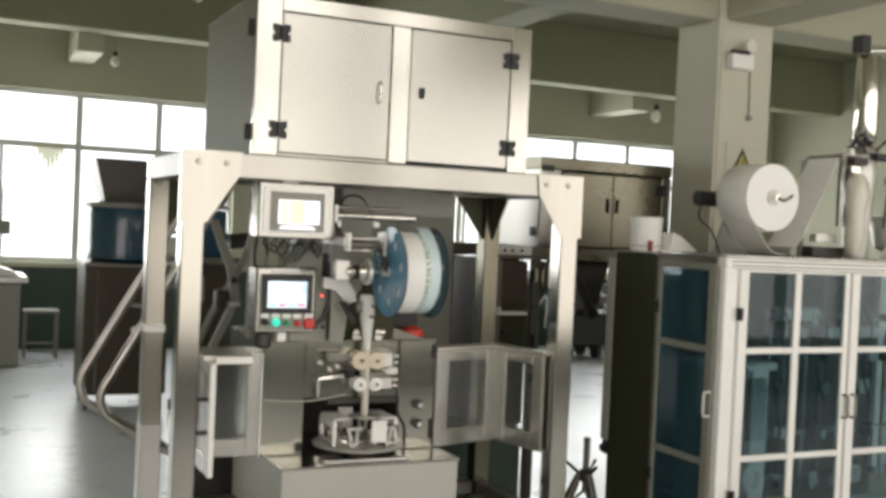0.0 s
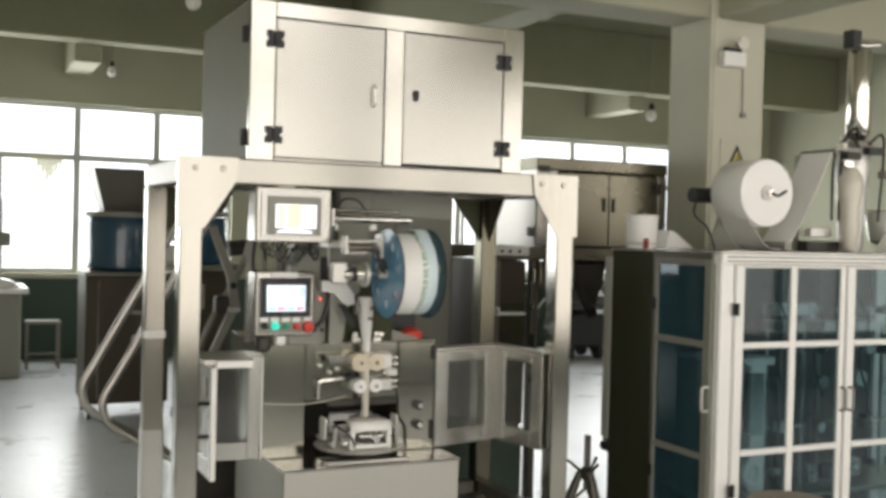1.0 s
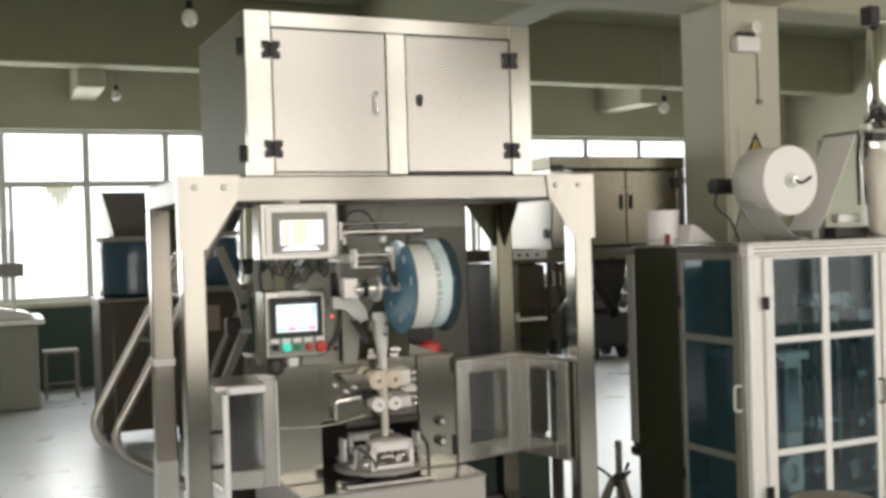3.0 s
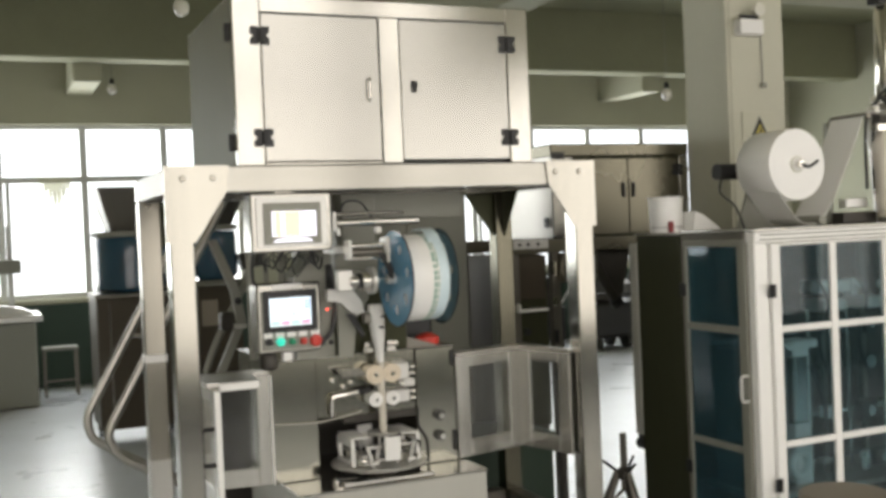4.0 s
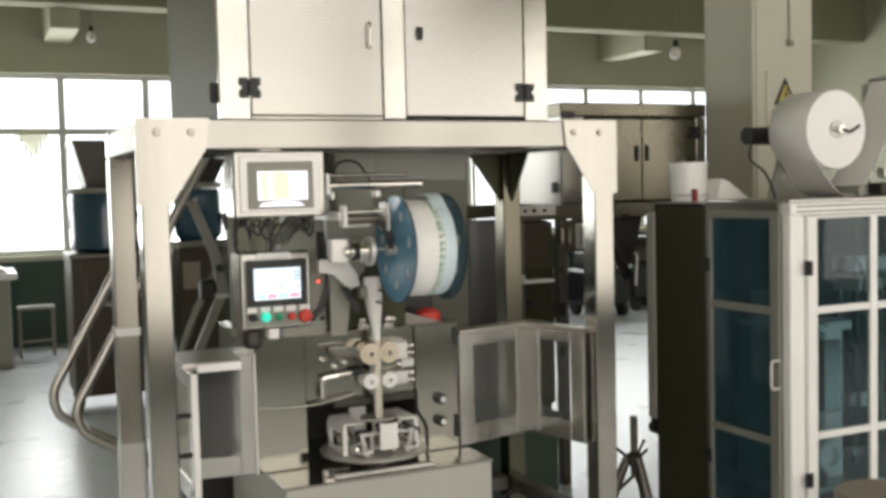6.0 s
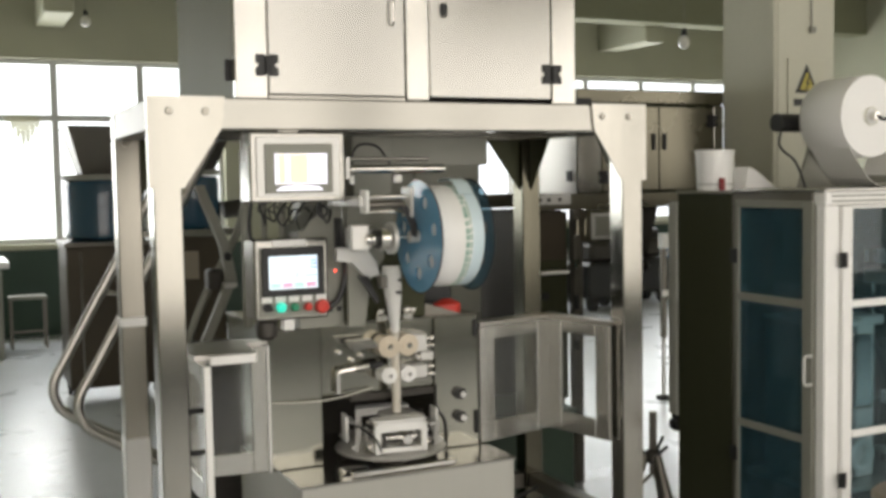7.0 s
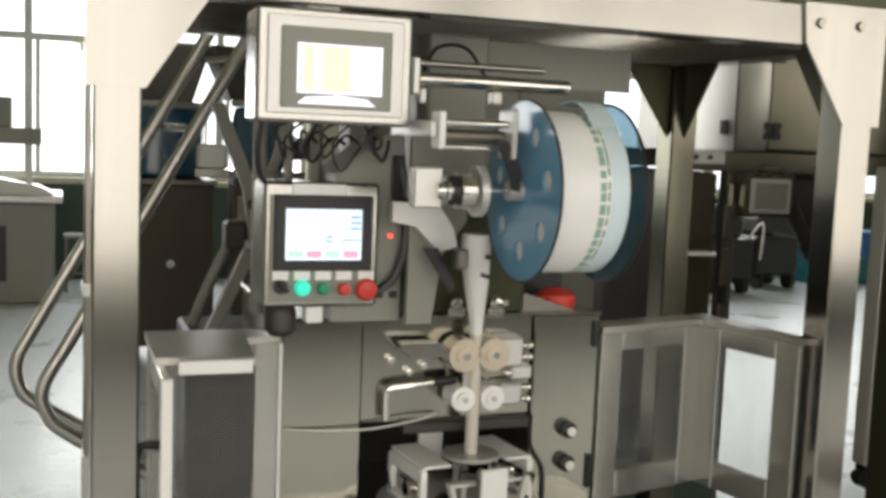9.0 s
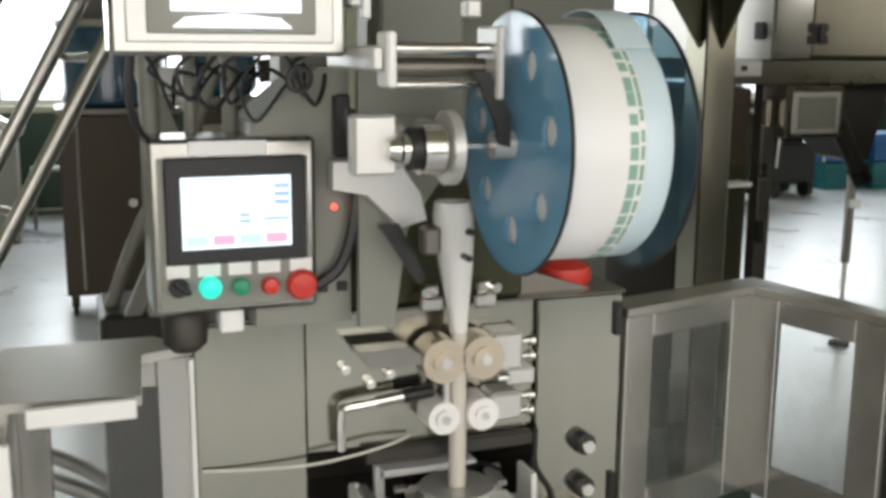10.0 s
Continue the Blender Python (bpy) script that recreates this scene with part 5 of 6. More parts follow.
def warning_sign():
    y = 4.688
    t = thing("warning_sign", 4.06, y, 1.80, "yellow triangular electric warning sign on a pale board", "sign")
    part("board", box(B(), 3.95, 4.18, y - 0.006, y, 1.78, 2.06, 0.002), PAPER, t)
    part("triangle", prism(B(), [(3.993, 1.893), (4.143, 1.893), (4.068, 2.035)], Matrix.Translation((0, y - 0.007, 0)) @ XZ, 0.002), BLACK, t, "black triangle")
    part("triangle_field", prism(B(), [(4.022, 1.909), (4.114, 1.909), (4.068, 1.997)], Matrix.Translation((0, y - 0.010, 0)) @ XZ, 0.002), YELLOW, t, "yellow field")
    part("bolt_mark", prism(B(), [(4.05, 1.912), (4.07, 1.938), (4.056, 1.938), (4.074, 1.975), (4.080, 1.975), (4.070, 1.946), (4.084, 1.946), (4.06, 1.912)], Matrix.Translation((0, y - 0.0125, 0)) @ XZ, 0.002), BLACK, t, "black lightning mark")
    part("text_bar", box(B(), 3.985, 4.145, y - 0.008, y - 0.006, 1.83, 1.865, 0), BLACK, t)


warning_sign()


def emergency_light():
    y = 4.688
    t = thing("emergency_light", 3.96, y, 2.42, "pale emergency light box with round lamp on the column", "lamp")
    part("case", box(B(), 3.918, 4.078, y - 0.06, y, 2.468, 2.552, 0.006), WHITEPAINT, t)
    h = lathe(B(), [(0.02, 0), (0.034, 0.03), (0.036, 0.05), (0.03, 0.052), (0.0001, 0.05)], Matrix.Translation((4.036, y - 0.03, 2.60)) @ Matrix.Rotation(radians(90), 4, "X"), 20)
    part("lamp_head", h, BULB, t, soft=True)
    part("lamp_arm", box(B(), 3.93, 4.05, y - 0.05, y - 0.03, 2.553, 2.575, 0.003), BLACK, t, "black bracket")
    part("cord", tube(B(), [(4.095, y - 0.006, 2.47), (4.1, y - 0.006, 2.3), (4.10, y - 0.006, 2.22)], 0.004, 6), GREY, t, soft=True)
    part("switch", box(B(), 4.085, 4.12, y - 0.02, y, 2.19, 2.22, 0.004), GREY, t)


emergency_light()

# ---- hanging bulbs ----


def bulb(x, y, z, top):
    t = thing("hanging_bulb", x, y, z, "unlit milky bulb hanging on a cord from the ceiling", "lamp", "hanging bulbs")
    part("cord", cyl(B(), (x, y, z + 0.10), (x, y, top), 0.003, n=8), GREY, t)
    part("socket", cyl(B(), (x, y, z + 0.05), (x, y, z + 0.10), 0.024, 0.018, 14), BLACK, t, soft=True)
    part("glass", ball(B(), (x, y, z), 0.045, 16, 1.15), BULB, t, soft=True)


bulb(1.42, 10.8, 3.0, CEIL)
bulb(5.39, 7.3, 2.53, CEIL)
bulb(1.25, 6.1, 2.79, CEIL)

# ---- second machine behind ----


def rear_machine():
    x0, x1, y0, y1, z0, z1 = 2.962, 3.85, 5.05, 5.73, 1.42, 1.856
    t = thing("rear_weighing_machine", 3.3, 5.35, 0, "second steel weighing machine with closed cabinet doors on a dark frame", "packaging machine")
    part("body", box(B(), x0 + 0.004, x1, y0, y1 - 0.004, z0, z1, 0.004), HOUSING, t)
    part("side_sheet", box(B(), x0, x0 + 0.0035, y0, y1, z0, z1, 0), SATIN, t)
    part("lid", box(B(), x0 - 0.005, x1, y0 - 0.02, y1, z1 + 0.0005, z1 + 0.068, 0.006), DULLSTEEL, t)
    part("lid_latch", box(B(), 2.955, 3.035, y0 - 0.032, y0 - 0.0205, z1 - 0.012, z1 + 0.022, 0.004), BLACK, t, "black lid latch")
    part("front_stile", box(B(), x0, 3.10, y0 - 0.014, y0 - 0.0005, z0, z1 - 0.002, 0.003), STEEL, t)
    part("front_stile", box(B(), 3.79, x1, y0 - 0.014, y0 - 0.0005, z0, z1 - 0.002, 0.003), STEEL, t)
    for a, c, hx in ((3.106, 3.442, 3.118), (3.448, 3.784, 3.775)):
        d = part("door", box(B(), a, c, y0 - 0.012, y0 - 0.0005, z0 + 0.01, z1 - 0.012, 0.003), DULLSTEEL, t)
        for hz in (1.497, 1.775):
            part("hinge", hinge(B(), hx, y0 - 0.0145, hz), BLACK, d, "black hinge")
    for hz in (1.505, 1.775):
        h = box(B(), x0 - 0.01, x0 - 0.0005, y0 + 0.03, y0 + 0.075, hz - 0.026, hz + 0.026, 0.003)
        part("side_hinge", h, BLACK, t, "black hinge on the side")
    for lx in (3.41, 3.475):
        k = box(B(), lx - 0.008, lx + 0.008, y0 - 0.026, y0 - 0.0125, 1.63, 1.71, 0.003)
        part("latch", k, BLACK, t, "black latch")
    part("lower_beam", box(B(), 2.70, x1, y0 - 0.006, y0 + 0.06, 1.345, z0 - 0.0005, 0.004), DULLSTEEL, t)
    part("lower_beam", box(B(), 2.70, x1, y1 - 0.06, y1, 1.345, z0 - 0.0005, 0.004), DULLSTEEL, t)
    part("beam_plate", box(B(), 2.715, 2.925, y0 - 0.012, y0 - 0.0065, 1.37, 1.418, 0.002), ALU, t, "pale bolted plate")
    for bx in (2.75, 2.80, 2.86):
        part("bolt", cyl(B(), (bx, y0 - 0.012, 1.394), (bx, y0 - 0.02, 1.394), 0.009, n=12), DARK, t, soft=True)
    for x, y in ((2.705, y0 + 0.005), (2.705, y1 - 0.085), (x1 - 0.085, y0 + 0.005)):
        part("leg", box(B(), x, x + 0.05, y, y + 0.07, 0, 1.3445, 0.004), DARKSTEEL, t)
    part("inner_leg", box(B(), 2.955, 3.005, y0 + 0.01, y0 + 0.06, 0, 1.3445, 0.004), DARKSTEEL, t)
    o = [(3.20, 1.344), (3.52, 1.344), (3.455, 1.10), (3.42, 1.085), (3.385, 1.10)]
    part("discharge_chute", prism(B(), o, Matrix.Translation((0, y0 + 0.30, 0)) @ XZ, 0.20), DARK, t, "dark steel funnel")
    part("chute_pipe", cyl(B(), (3.22, y0 + 0.06, 1.32), (3.38, y0 + 0.06, 1.06), 0.035, 0.026), DARK, t, "dark sloping pipe", True)
    part("chute_mouth", cyl(B(), (3.375, y0 + 0.06, 1.07), (3.40, y0 + 0.06, 1.03), 0.036, 0.034), BLACK, t, soft=True)
    part("packing_body", box(B(), 2.72, 2.94, y0 + 0.075, y1 - 0.1, 0.10, 1.34, 0.01), BROWN, t, "dark machine body")
    part("packing_front", box(B(), 2.70, 2.94, y0 + 0.045, y0 + 0.0745, 0.42, 1.335, 0.006), HOUSING, t)
    part("front_door", box(B(), 2.725, 2.925, y0 + 0.038, y0 + 0.0445, 1.10, 1.335, 0.004), BROWN, t)
    part("tray", box(B(), 2.727, 2.905, y0 - 0.03, y0 + 0.0375, 1.04, 1.054, 0.003), WHITEPAINT, t, "pale narrow tray")
    part("tray_end", box(B(), 2.727, 2.738, y0 - 0.03, y0 + 0.0375, 1.0545, 1.082, 0.002), WHITEPAINT, t)
    part("knob", cyl(B(), (2.80, y0 + 0.038, 0.93), (2.80, y0 + 0.02, 0.93), 0.02, n=14), BLACK, t, soft=True)
    for fx, fz, fh in ((2.95, 1.22, 0.08), (2.947, 1.06, 0.05), (2.95, 0.86, 0.07), (2.948, 0.66, 0.05)):
        part("fitting", box(B(), fx, fx + 0.022, y0 - 0.01, y0 + 0.0095, fz, fz + fh, 0.003), CHROME if fz > 1 else BLACK, t)
    # operator box below the beam
    b = part("screen_box", box(B(), 2.985, 3.20, y0 - 0.06, y0 + 0.0, 1.185, 1.342, 0.006), DULLSTEEL, t, "dull steel operator box")
    part("screen_frame", box(B(), 3.005, 3.18, y0 - 0.068, y0 - 0.0605, 1.20, 1.325, 0.004), ALU, b)
    part("screen", box(B(), 3.025, 3.16, y0 - 0.0715, y0 - 0.0685, 1.215, 1.31, 0), GREY, b, "dull screen")


rear_machine()


def grey_cupboard():
    x0, x1, y0 = 1.86, 2.57, 5.30
    t = thing("cupboard", (x0 + x1) / 2, y0 + 0.2, 0, "plain grey sheet-steel cupboard behind the packaging machine", "cupboard")
    part("body", box(B(), x0, x1, y0, y0 + 0.42, 0.06, 1.86, 0.006), GREY, t)
    part("door", box(B(), x0 + 0.012, (x0 + x1) / 2 - 0.002, y0 - 0.012, y0 - 0.0005, 0.10, 1.84, 0.004), GREY, t)
    part("door", box(B(), (x0 + x1) / 2 + 0.002, x1 - 0.012, y0 - 0.012, y0 - 0.0005, 0.10, 1.84, 0.004), GREY, t)
    part("plinth", box(B(), x0 + 0.02, x1 - 0.02, y0 + 0.02, y0 + 0.4, 0.0, 0.0595, 0.004), DARK, t)


grey_cupboard()


def low_box():
    # box added to fill the dark floor area behind the stand
    t = thing("dark_area_box", 2.28, 4.7, 0, "added low dark green box standing in for the dark area behind the stand", "box")
    part("case", box(B(), 1.95, 2.66, 4.60, 5.0, 0.02, 0.47, 0.012), BOXGREEN, t)
    part("lid", box(B(), 1.94, 2.67, 4.59, 5.01, 0.4705, 0.495, 0.006), BOXGREEN, t)
    for x in (2.0, 2.61):
        part("foot", box(B(), x - 0.03, x + 0.03, 4.64, 4.96, 0.0, 0.0195, 0.003), RUBBER, t)
    c = thing("loose_cable", 2.45, 4.15, 0.2, "black cable hanging in a loop from the machine stand", "cable")
    part("cable", tube(B(), [(2.275, 4.0, 0.285), (2.22, 4.06, 0.21), (2.10, 4.12, 0.19), (2.04, 4.17, 0.24), (2.12, 4.22, 0.26), (2.275, 4.28, 0.28)], 0.008, 8), CABLE, c, soft=True)


low_box()


def curtain():
    t = thing("curtain_swag", 0.93, 12.08, 2.2, "faded pale cloth swag hanging in the window", "curtain")
    for k in range(7):
        u = (k + 0.5) / 7
        x, h = CURTAIN[0] + (CURTAIN[1] - CURTAIN[0]) * u, CURTAIN[3] * (1 - abs(2 * u - 1.1)) + 0.06
        w = (CURTAIN[1] - CURTAIN[0]) / 7
        o = [(x - w * 0.55, CURTAIN[2]), (x - w * 0.3, CURTAIN[2] - h * 0.9), (x + w * 0.1, CURTAIN[2] - h), (x + w * 0.55, CURTAIN[2] - h * 0.7), (x + w * 0.55, CURTAIN[2])]
        part("fold", prism(B(), o, Matrix.Translation((0, 12.0846 - 0.004 * (k % 2), 0)) @ XZ, 0.006), CLOTH, t)


CURTAIN = (0.77, 1.09, 2.225, 0.30)
curtain()


def support_leg():
    x, y = 4.54, 6.45
    t = thing("conveyor_leg", x, y, 0, "slim steel stand with pneumatic unit and clear tube", "stand")
    part("rod", box(B(), x - 0.018, x + 0.018, y - 0.018, y + 0.018, 0.42, 1.02, 0.006), DARKSTEEL, t)
    part("stem", cyl(B(), (x, y, 0.02), (x, y, 0.42), 0.014), CHROME, t, soft=True)
    part("pad", cyl(B(), (x, y, 0), (x, y, 0.02), 0.05), RUBBER, t)
    part("bracket", box(B(), x - 0.035, x + 0.035, y - 0.04, y - 0.0305, 0.70, 0.74, 0.004), WHITEPAINT, t)
    part("block", box(B(), x - 0.03, x + 0.035, y - 0.02, y + 0.02, 1.0205, 1.12, 0.004), WHITEPAINT, t)


support_leg()


def tripod():
    x, y = 2.925, 4.40
    t = thing("folding_stand", x, y, 0, "dark folded tripod stand on the floor", "stand")
    part("mast", cyl(B(), (x, y, 0.22), (x, y, 0.485), 0.016), DARKSTEEL, t, soft=True)
    part("collar", lathe(B(), [(0.018, 0.325), (0.03, 0.315), (0.036, 0.30), (0.036, 0.27), (0.018, 0.26)], Matrix.Translation((x, y, 0)), 20), DARK, t, soft=True)
    for k in range(3):
        a = 2.09 * k + 0.5
        c, d = math.cos(a), math.sin(a)
        part("leg", cyl(B(), (x + 0.03 * c, y + 0.03 * d, 0.30), (x + 0.15 * c, y + 0.15 * d, 0.0), 0.018, 0.034, 12), DARKSTEEL, t, "flat tapering leg", True)
        part("strut", tube(B(), [(x + 0.09 * c, y + 0.09 * d, 0.13), (x, y, 0.22)], 0.008, 6, False), DARKSTEEL, t, soft=True)
        part("lever", tube(B(), [(x + 0.03 * c, y + 0.03 * d, 0.30), (x + 0.10 * c, y + 0.10 * d, 0.355)], 0.007, 6, False), BLACK, t, soft=True)


tripod()


def stool():
    x, y = 2.975, 3.05
    t = thing("round_stool", x, y, 0, "round stool with a worn tan seat beside the glazed machine", "stool")
    part("seat", lathe(B(), [(0.0001, 0.44), (0.14, 0.44), (0.16, 0.45), (0.162, 0.47), (0.15, 0.482), (0.0001, 0.485)], Matrix.Translation((x, y, 0)), 32), TAN, t, soft=True)
    for k in range(4):
        a = 1.5708 * k + 0.78
        part("leg", tube(B(), [(x + 0.11 * math.cos(a), y + 0.11 * math.sin(a), 0.44), (x + 0.17 * math.cos(a), y + 0.17 * math.sin(a), 0.0)], 0.011, 8, False), CHROME, t, soft=True)
    ring = [(x + 0.145 * math.cos(6.2832 * k / 28), y + 0.145 * math.sin(6.2832 * k / 28), 0.2) for k in range(29)]
    part("foot_ring", tube(B(), ring, 0.007, 6, False), CHROME, t, soft=True)


stool()

# ---- left of the machine: feeder, hoppers, bench ----


def hopper_machine(x, y, w, label):
    t = thing("hopper_machine", x, y, 0, label, "feeding machine", "hopper machines")
    part("cabinet", box(B(), x - w / 2, x + w / 2, y, y + 0.55, 0.12, 1.09, 0.01), BROWN, t, "dark brown sheet cabinet")
    part("cabinet_seam", box(B(), x - w * 0.36, x - w * 0.34, y - 0.002, y - 0.0002, 0.15, 1.06, 0), STEEL, t)
    part("knob", cyl(B(), (x + 0.05, y, 0.62), (x + 0.05, y - 0.03, 0.62), 0.025), CHROME, t, soft=True)
    part("edge_strip", box(B(), x - w / 2 - 0.01, x + w / 2 + 0.01, y - 0.012, y + 0.56, 1.0905, 1.12, 0.003), DARKSTEEL, t)
    part("tank", lathe(B(), [(0.0001, 1.121), (w * 0.40, 1.121), (w * 0.46, 1.15), (w * 0.47, 1.50), (w * 0.45, 1.54), (0.0001, 1.54)], Matrix.Translation((x, y + 0.26, 0)), 32), TANKBLUE, t, "glossy dark blue hopper drum", True)
    part("collar", lathe(B(), [(w * 0.46, 1.541), (w * 0.48, 1.545), (w * 0.48, 1.58), (w * 0.44, 1.58)], Matrix.Translation((x, y + 0.26, 0)), 32), GREY, t, soft=True)
    o = lathe(B(), [(w * 0.40, 1.581), (w * 0.62, 1.91), (w * 0.615, 1.91), (w * 0.39, 1.60)], Matrix.Translation((x, y + 0.26, 0)) @ Matrix.Rotation(radians(45), 4, "Z"), 4)
    part("funnel", o, DARKSTEEL, t, "square dull steel funnel")
    for dx in (-1, 1):
        for dy in (0.06, 0.48):
            p = part("leg", box(B(), x + dx * (w / 2 - 0.04) - 0.02, x + dx * (w / 2 - 0.04) + 0.02, y + dy - 0.02, y + dy + 0.02, 0.05, 0.1195, 0.003), DARK, t)
            part("wheel", cyl(B(), (x + dx * (w / 2 - 0.04) - 0.012, y + dy, 0.028), (x + dx * (w / 2 - 0.04) + 0.012, y + dy, 0.028), 0.028, n=18), RUBBER, p, "black castor", True)
    return t


hopper_machine(1.235, 8.2, 0.62, "feeding machine with dark cabinet and glossy blue hopper drum")


def blue_feeder():
    x, y = 1.77, 8.0
    t = thing("blue_feeder", x, y, 0, "glossy blue feeder drum on a brownish steel support", "feeding machine")
    part("drum", lathe(B(), [(0.0001, 1.20), (0.13, 1.20), (0.16, 1.24), (0.165, 1.50), (0.15, 1.555), (0.0001, 1.56)], Matrix.Translation((x, y, 0)), 32), TANKBLUE, t, "glossy dark blue drum", True)
    part("collar", lathe(B(), [(0.155, 1.561), (0.17, 1.565), (0.17, 1.60), (0.15, 1.60)], Matrix.Translation((x, y, 0)), 32), GREY, t, soft=True)
    part("funnel", lathe(B(), [(0.21, 1.601), (0.37, 1.885), (0.365, 1.885), (0.205, 1.62)], Matrix.Translation((x - 0.05, y, 0)) @ Matrix.Rotation(radians(45), 4, "Z"), 4), DARK, t, "square dark steel funnel")
    part("shelf", box(B(), x - 0.18, x + 0.24, y - 0.16, y + 0.18, 1.15, 1.1995, 0.004), STEEL_H, t)
    part("support", box(B(), x - 0.16, x + 0.16, y - 0.1, y + 0.15, 0.08, 1.1495, 0.006), BROWN, t, "brown sheet support")
    part("front_label", box(B(), x - 0.14, x - 0.02, y - 0.108, y - 0.1005, 0.86, 1.05, 0.002), TAN, t)
    part("foot", box(B(), x - 0.2, x + 0.2, y - 0.15, y + 0.2, 0.0, 0.0795, 0.006), DARK, t)
    part("side_motor", cyl(B(), (x + 0.17, y - 0.05, 1.32), (x + 0.34, y - 0.05, 1.34), 0.06), DARK, t, soft=True)
    part("valve_block", box(B(), x - 0.36, x - 0.20, y - 0.05, y + 0.05, 1.20, 1.34, 0.01), ALU, t)
    part("valve_bracket", box(B(), x - 0.38, x - 0.18, y - 0.06, y + 0.06, 1.15, 1.1995, 0.004), STEEL_H, t)


blue_feeder()


def inclined_feeder():
    t = thing("inclined_feeder", 0.9, 5.5, 0, "sloping feeder frame of two bent steel tubes", "conveyor")
    for y, p in ((5.0, [(1.22, 1.93), (1.08, 1.69), (0.80, 1.183), (0.61, 0.84), (0.562, 0.745), (0.566, 0.672), (0.61, 0.615), (0.80, 0.497), (0.98, 0.385), (1.02, 0.30), (1.02, 0.0)]),
                 (4.85, [(1.31, 1.93), (1.18, 1.69), (0.905, 1.19), (0.70, 0.82), (0.635, 0.70), (0.642, 0.625), (0.69, 0.565), (0.86, 0.46), (1.0, 0.375), (1.04, 0.29), (1.04, 0.0)])):
        part("side_tube", tube(B(), [(x, y, z) for x, z in p], 0.019, 12), SATIN, t, "bent round steel tube", True)
    for x, z in ((1.09, 1.62), (0.98, 1.42), (0.79, 1.08)):
        part("rung", cyl(B(), (x + 0.05, 4.85, z), (x - 0.02, 5.0, z), 0.010, n=10), STEEL, t, soft=True)


inclined_feeder()


def slant_arms():
    t = thing("lifting_arm", 1.18, 4.75, 0, "grey sloping lifter arms with a small gearbox", "conveyor")
    m = prism(B(), [(1.055, 1.49), (1.09, 1.49), (1.18, 1.27), (1.205, 1.13), (1.085, 0.87), (1.05, 0.87), (1.135, 1.06), (1.165, 1.13), (1.145, 1.26)], Matrix.Translation((0, 4.72, 0)) @ XZ, 0.035)
    part("arm", m, GREY, t, "grey bent lifter arm")
    part("arm_clip", box(B(), 1.155, 1.205, 4.68, 4.722, 1.10, 1.12, 0.003), ALU, t)
    part("arm", tube(B(), [(1.02, 4.80, 0.85), (1.10, 4.80, 1.05), (1.25, 4.82, 1.32), (1.30, 4.82, 1.55)], 0.016, 10), GREY, t, soft=True)
    part("gearbox", box(B(), 1.105, 1.165, 4.725, 4.80, 1.09, 1.17, 0.01), DARK, t)
    part("mount", box(B(), 1.0, 1.26, 4.70, 4.95, 0.0, 0.87, 0.01), DARK, t, "dark lifter base")
    part("knob", ball(B(), (1.17, 4.68, 1.22), 0.016, 12), BLACK, t)


slant_arms()


def bench_machine():
    x0, x1, y = -0.6, 0.62, 10.6
    t = thing("bench_machine", 0.0, y + 0.3, 0, "grey workshop machine with an open control rack", "machine")
    part("cabinet", box(B(), x0, x1, y, y + 0.8, 0.0, 0.80, 0.02), GREY, t)
    part("door", box(B(), x0 + 0.55, x1 - 0.35, y - 0.01, y - 0.0005, 0.18, 0.62, 0.006), DARK, t)
    part("bed", box(B(), x0, x1 + 0.06, y - 0.04, y + 0.8, 0.8005, 0.86, 0.01), ALU, t)
    part("cover_sheet", prism(B(), [(x0 + 0.5, 0.861), (x1, 0.861), (x1 - 0.1, 0.92), (x0 + 0.75, 0.99)], Matrix.Translation((0, y + 0.4, 0)) @ XZ, 0.3), FILMWHITE, t)
    for x in (x0 + 0.3, x1 - 0.22):
        part("rack_post", box(B(), x, x + 0.05, y + 0.3, y + 0.35, 0.8605, 1.7, 0.004), FRAME, t)
    part("rack_shelf", box(B(), x0 + 0.2, x1 - 0.10, y + 0.2, y + 0.5, 1.25, 1.38, 0.008), GREY, t)
    part("monitor", box(B(), x0 + 0.62, x1 - 0.32, y + 0.25, y + 0.4, 1.3805, 1.62, 0.01), GREY, t)


bench_machine()


def small_stool(x, y):
    t = thing("workshop_stool", x, y, 0, "small dark metal stool against the green wall", "stool")
    part("seat", box(B(), x - 0.17, x + 0.17, y - 0.12, y + 0.12, 0.46, 0.49, 0.008), GREY, t)
    for dx in (-0.15, 0.15):
        for dy in (-0.1, 0.1):
            part("leg", box(B(), x + dx - 0.012, x + dx + 0.012, y + dy - 0.012, y + dy + 0.012, 0, 0.4595, 0.002), DARKSTEEL, t)
    part("stretcher", box(B(), x - 0.138, x + 0.138, y - 0.11, y - 0.09, 0.15, 0.17, 0.002), DARKSTEEL, t)


small_stool(0.86, 11.3)

# ---- far right ----


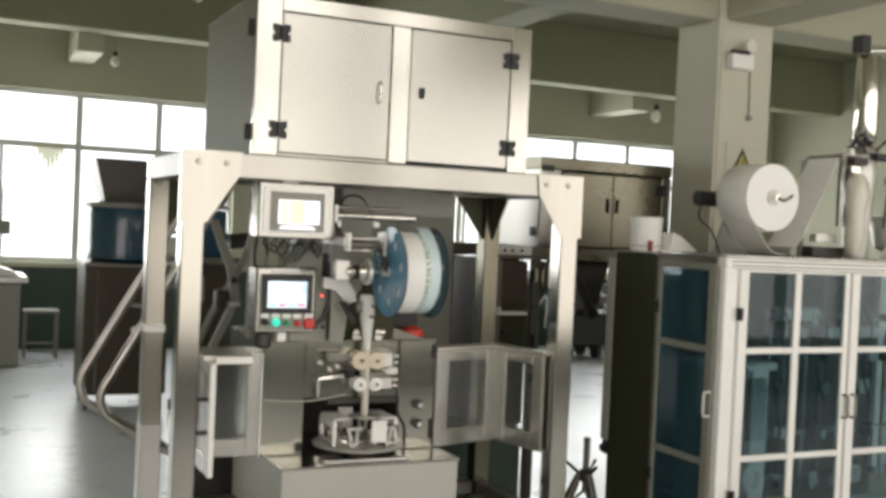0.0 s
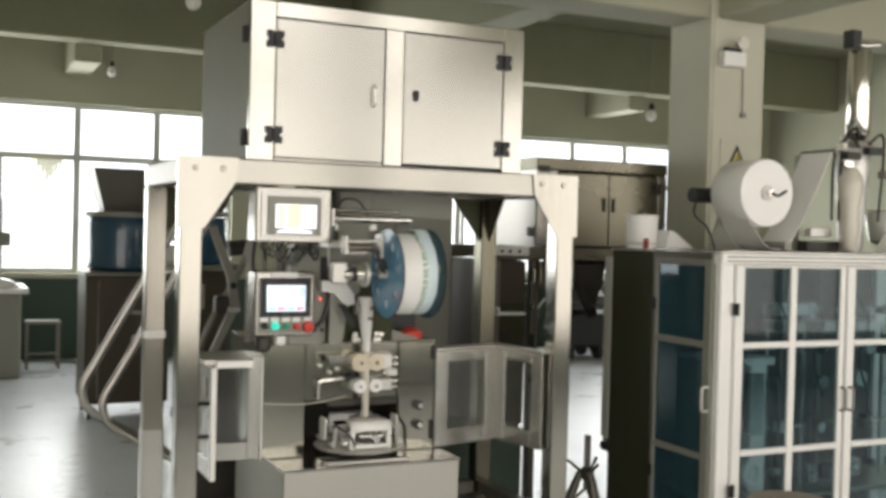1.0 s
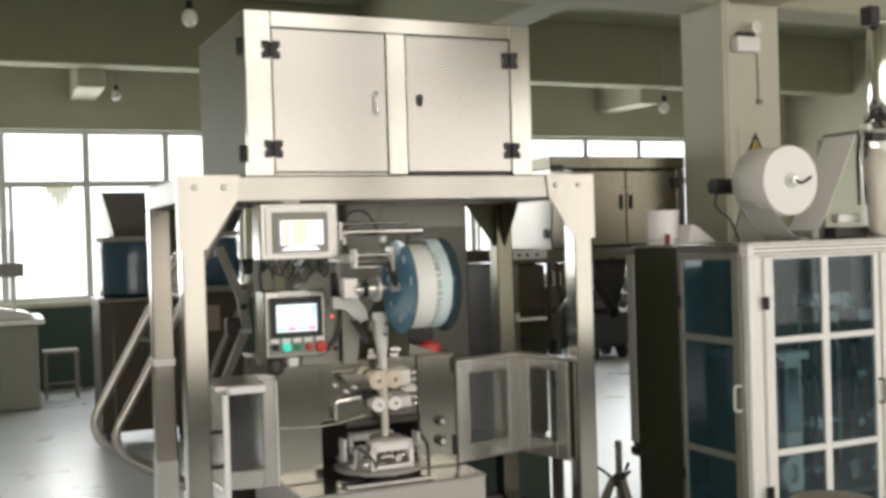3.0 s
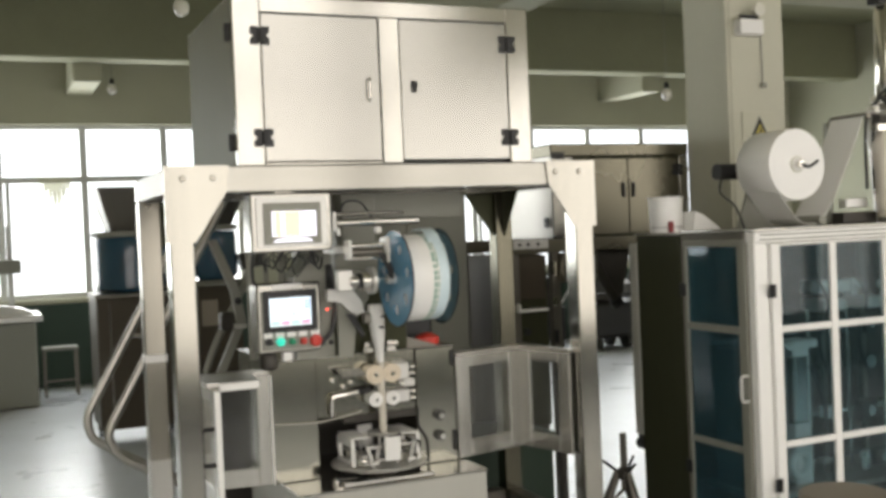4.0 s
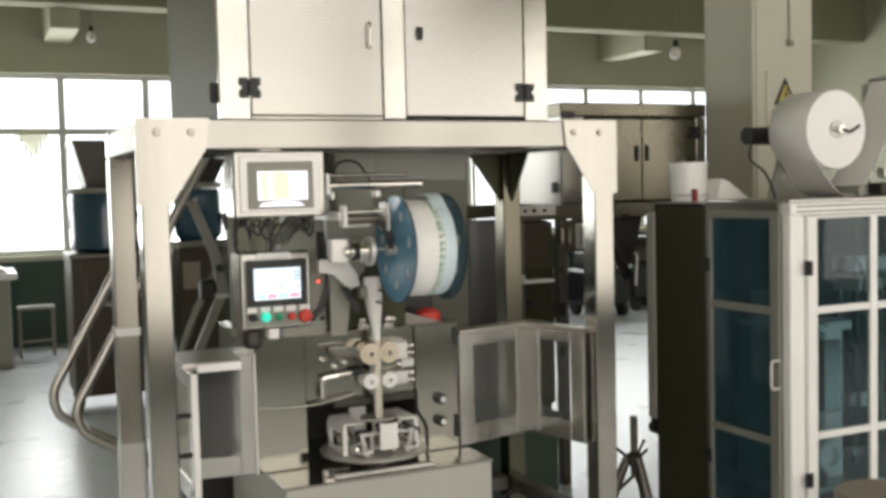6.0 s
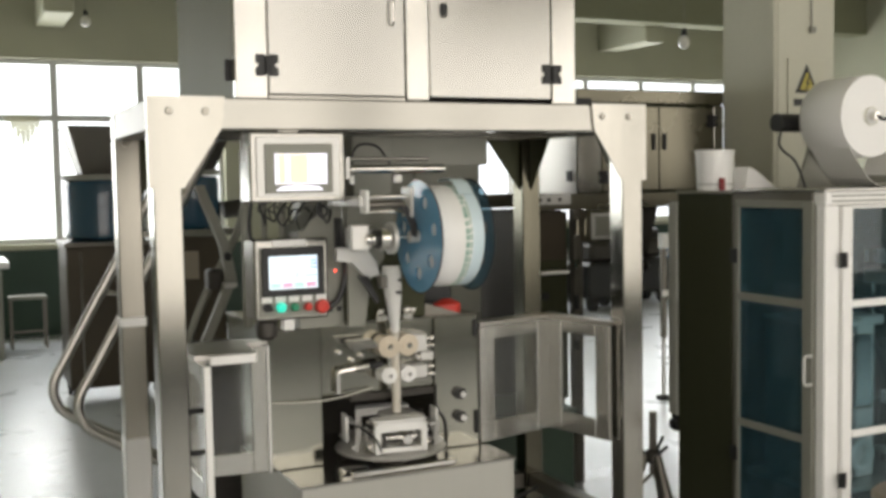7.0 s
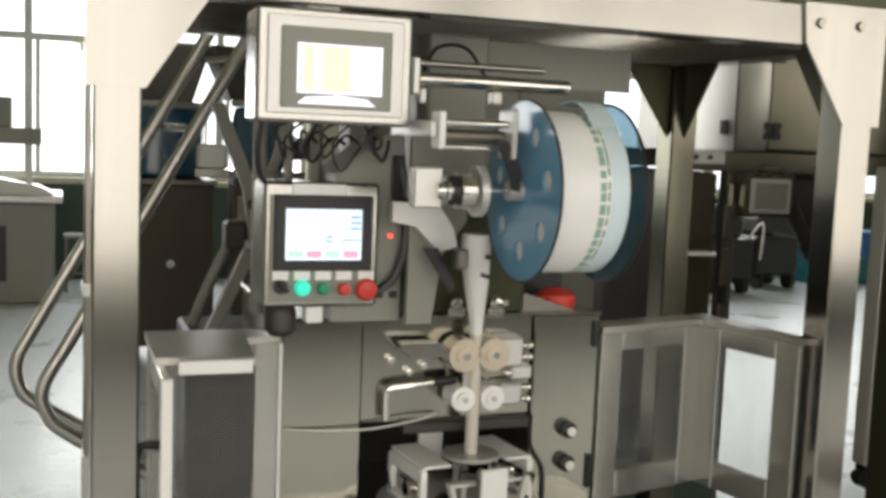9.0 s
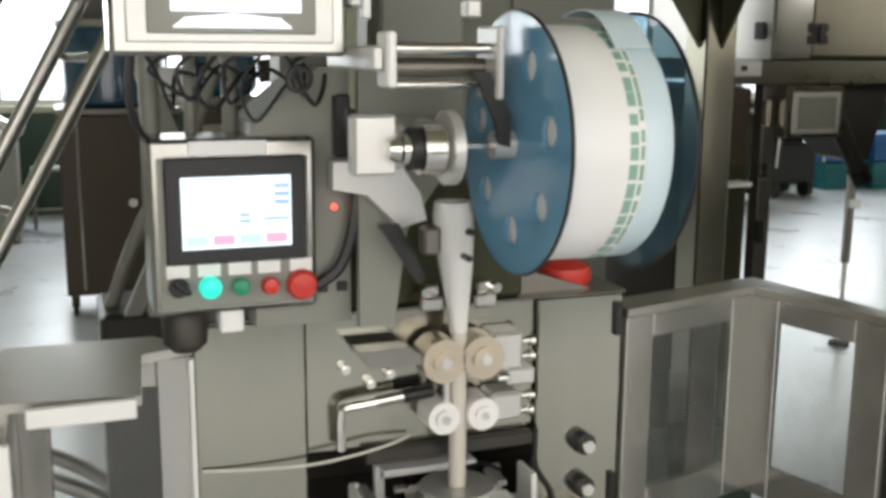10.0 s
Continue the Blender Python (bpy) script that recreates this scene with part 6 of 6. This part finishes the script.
def power_unit(x, y):
    t = thing("engine_unit", x, y, 0, "black engine unit on small wheels near the far wall", "machine", "black engine units")
    part("block", box(B(), x - 0.28, x + 0.28, y, y + 0.5, 0.14, 0.55, 0.03), BLACK, t)
    part("top", box(B(), x - 0.22, x + 0.2, y + 0.05, y + 0.45, 0.5505, 0.78, 0.05), DARK, t)
    part("tank", cyl(B(), (x - 0.2, y + 0.2, 0.80), (x + 0.2, y + 0.2, 0.80), 0.09), BLACK, t, soft=True)
    for dx in (-0.2, 0.2):
        part("wheel", cyl(B(), (x + dx - 0.03, y + 0.06, 0.09), (x + dx + 0.03, y + 0.06, 0.09), 0.09), RUBBER, t, soft=True)
        part("wheel", cyl(B(), (x + dx - 0.03, y + 0.42, 0.09), (x + dx + 0.03, y + 0.42, 0.09), 0.09), RUBBER, t, soft=True)
    part("handle", tube(B(), [(x + 0.24, y + 0.1, 0.5), (x + 0.36, y + 0.0, 0.72), (x + 0.34, y - 0.02, 0.35)], 0.012), ALU, t, soft=True)


for ux, uy in ((6.95, 10.6), (7.75, 10.9), (6.2, 10.9)):
    power_unit(ux, uy)


def crate(x, y, z, m, label):
    t = thing("plastic_crate", x, y, z, label, "crate", "stacked crates")
    c = B()
    for k in range(4):
        box(c, x - 0.28, x + 0.28, y, y + 0.4, z + k * 0.075, z + k * 0.075 + 0.06, 0.004)
    box(c, x - 0.27, x + 0.27, y + 0.01, y + 0.39, z + 0.005, z + 0.27, 0)
    part("shell", c, m, t)


for cx_, cy_ in ((9.3, 11.2), (9.95, 11.25), (8.75, 11.3)):
    crate(cx_, cy_, 0.0, CRATETEAL, "teal plastic crate with ribbed sides")
    crate(cx_, cy_, 0.3, CRATEBLUE, "blue plastic crate with ribbed sides")

# panes let the daylight through
for ob in bpy.data.objects:
    if ob.name.split(".")[0] == "pane":
        ob.visible_shadow = False


# ---- motion ----
TURNS = (0.25, 1.35, 2.42, 3.56, 4.64, 5.66, 6.82, 7.86, 8.96)  # start of each quarter turn


def motions():
    # the table goes round by quarters, gripper frame and sachet coming to the front in turn
    rows, a = [(0.0, -90.0)], -90.0
    for t in TURNS:
        rows += [(t, a), (t + 0.11, a + 45), (t + 0.22, a + 90)]
        a += 90
    rows.append((10.0, a))
    base = turntable.location.copy()
    walk(turntable, [(t, Matrix.Translation(base) @ Matrix.Rotation(radians(r), 4, "Z")) for t, r in rows])
    # the sachet at the front is slid aside and back before the next turn
    for k, starts in ((1, (-0.85, 3.56, 7.86)), (3, (1.35, 5.66))):
        ob = SACHETS[k]
        slide = Matrix.Rotation(radians(90 * k), 4, "Z") @ Vector((0.06, 0, 0))
        rows = []
        for t in starts:
            rows += [(t + 0.43, 0.0), (t + 0.64, 1.0), (t + 0.76, 1.0), (t + 0.95, 0.0)]
        rows = [r for r in rows if 0 < r[0] < 10]
        rows = [(0.0, 0.5 if k == 1 else 0.0)] + rows + [(10.0, 0.0)]
        home = ob.location.copy()
        walk(ob, [(t, Matrix.Translation(home + slide * f)) for t, f in rows])


motions()
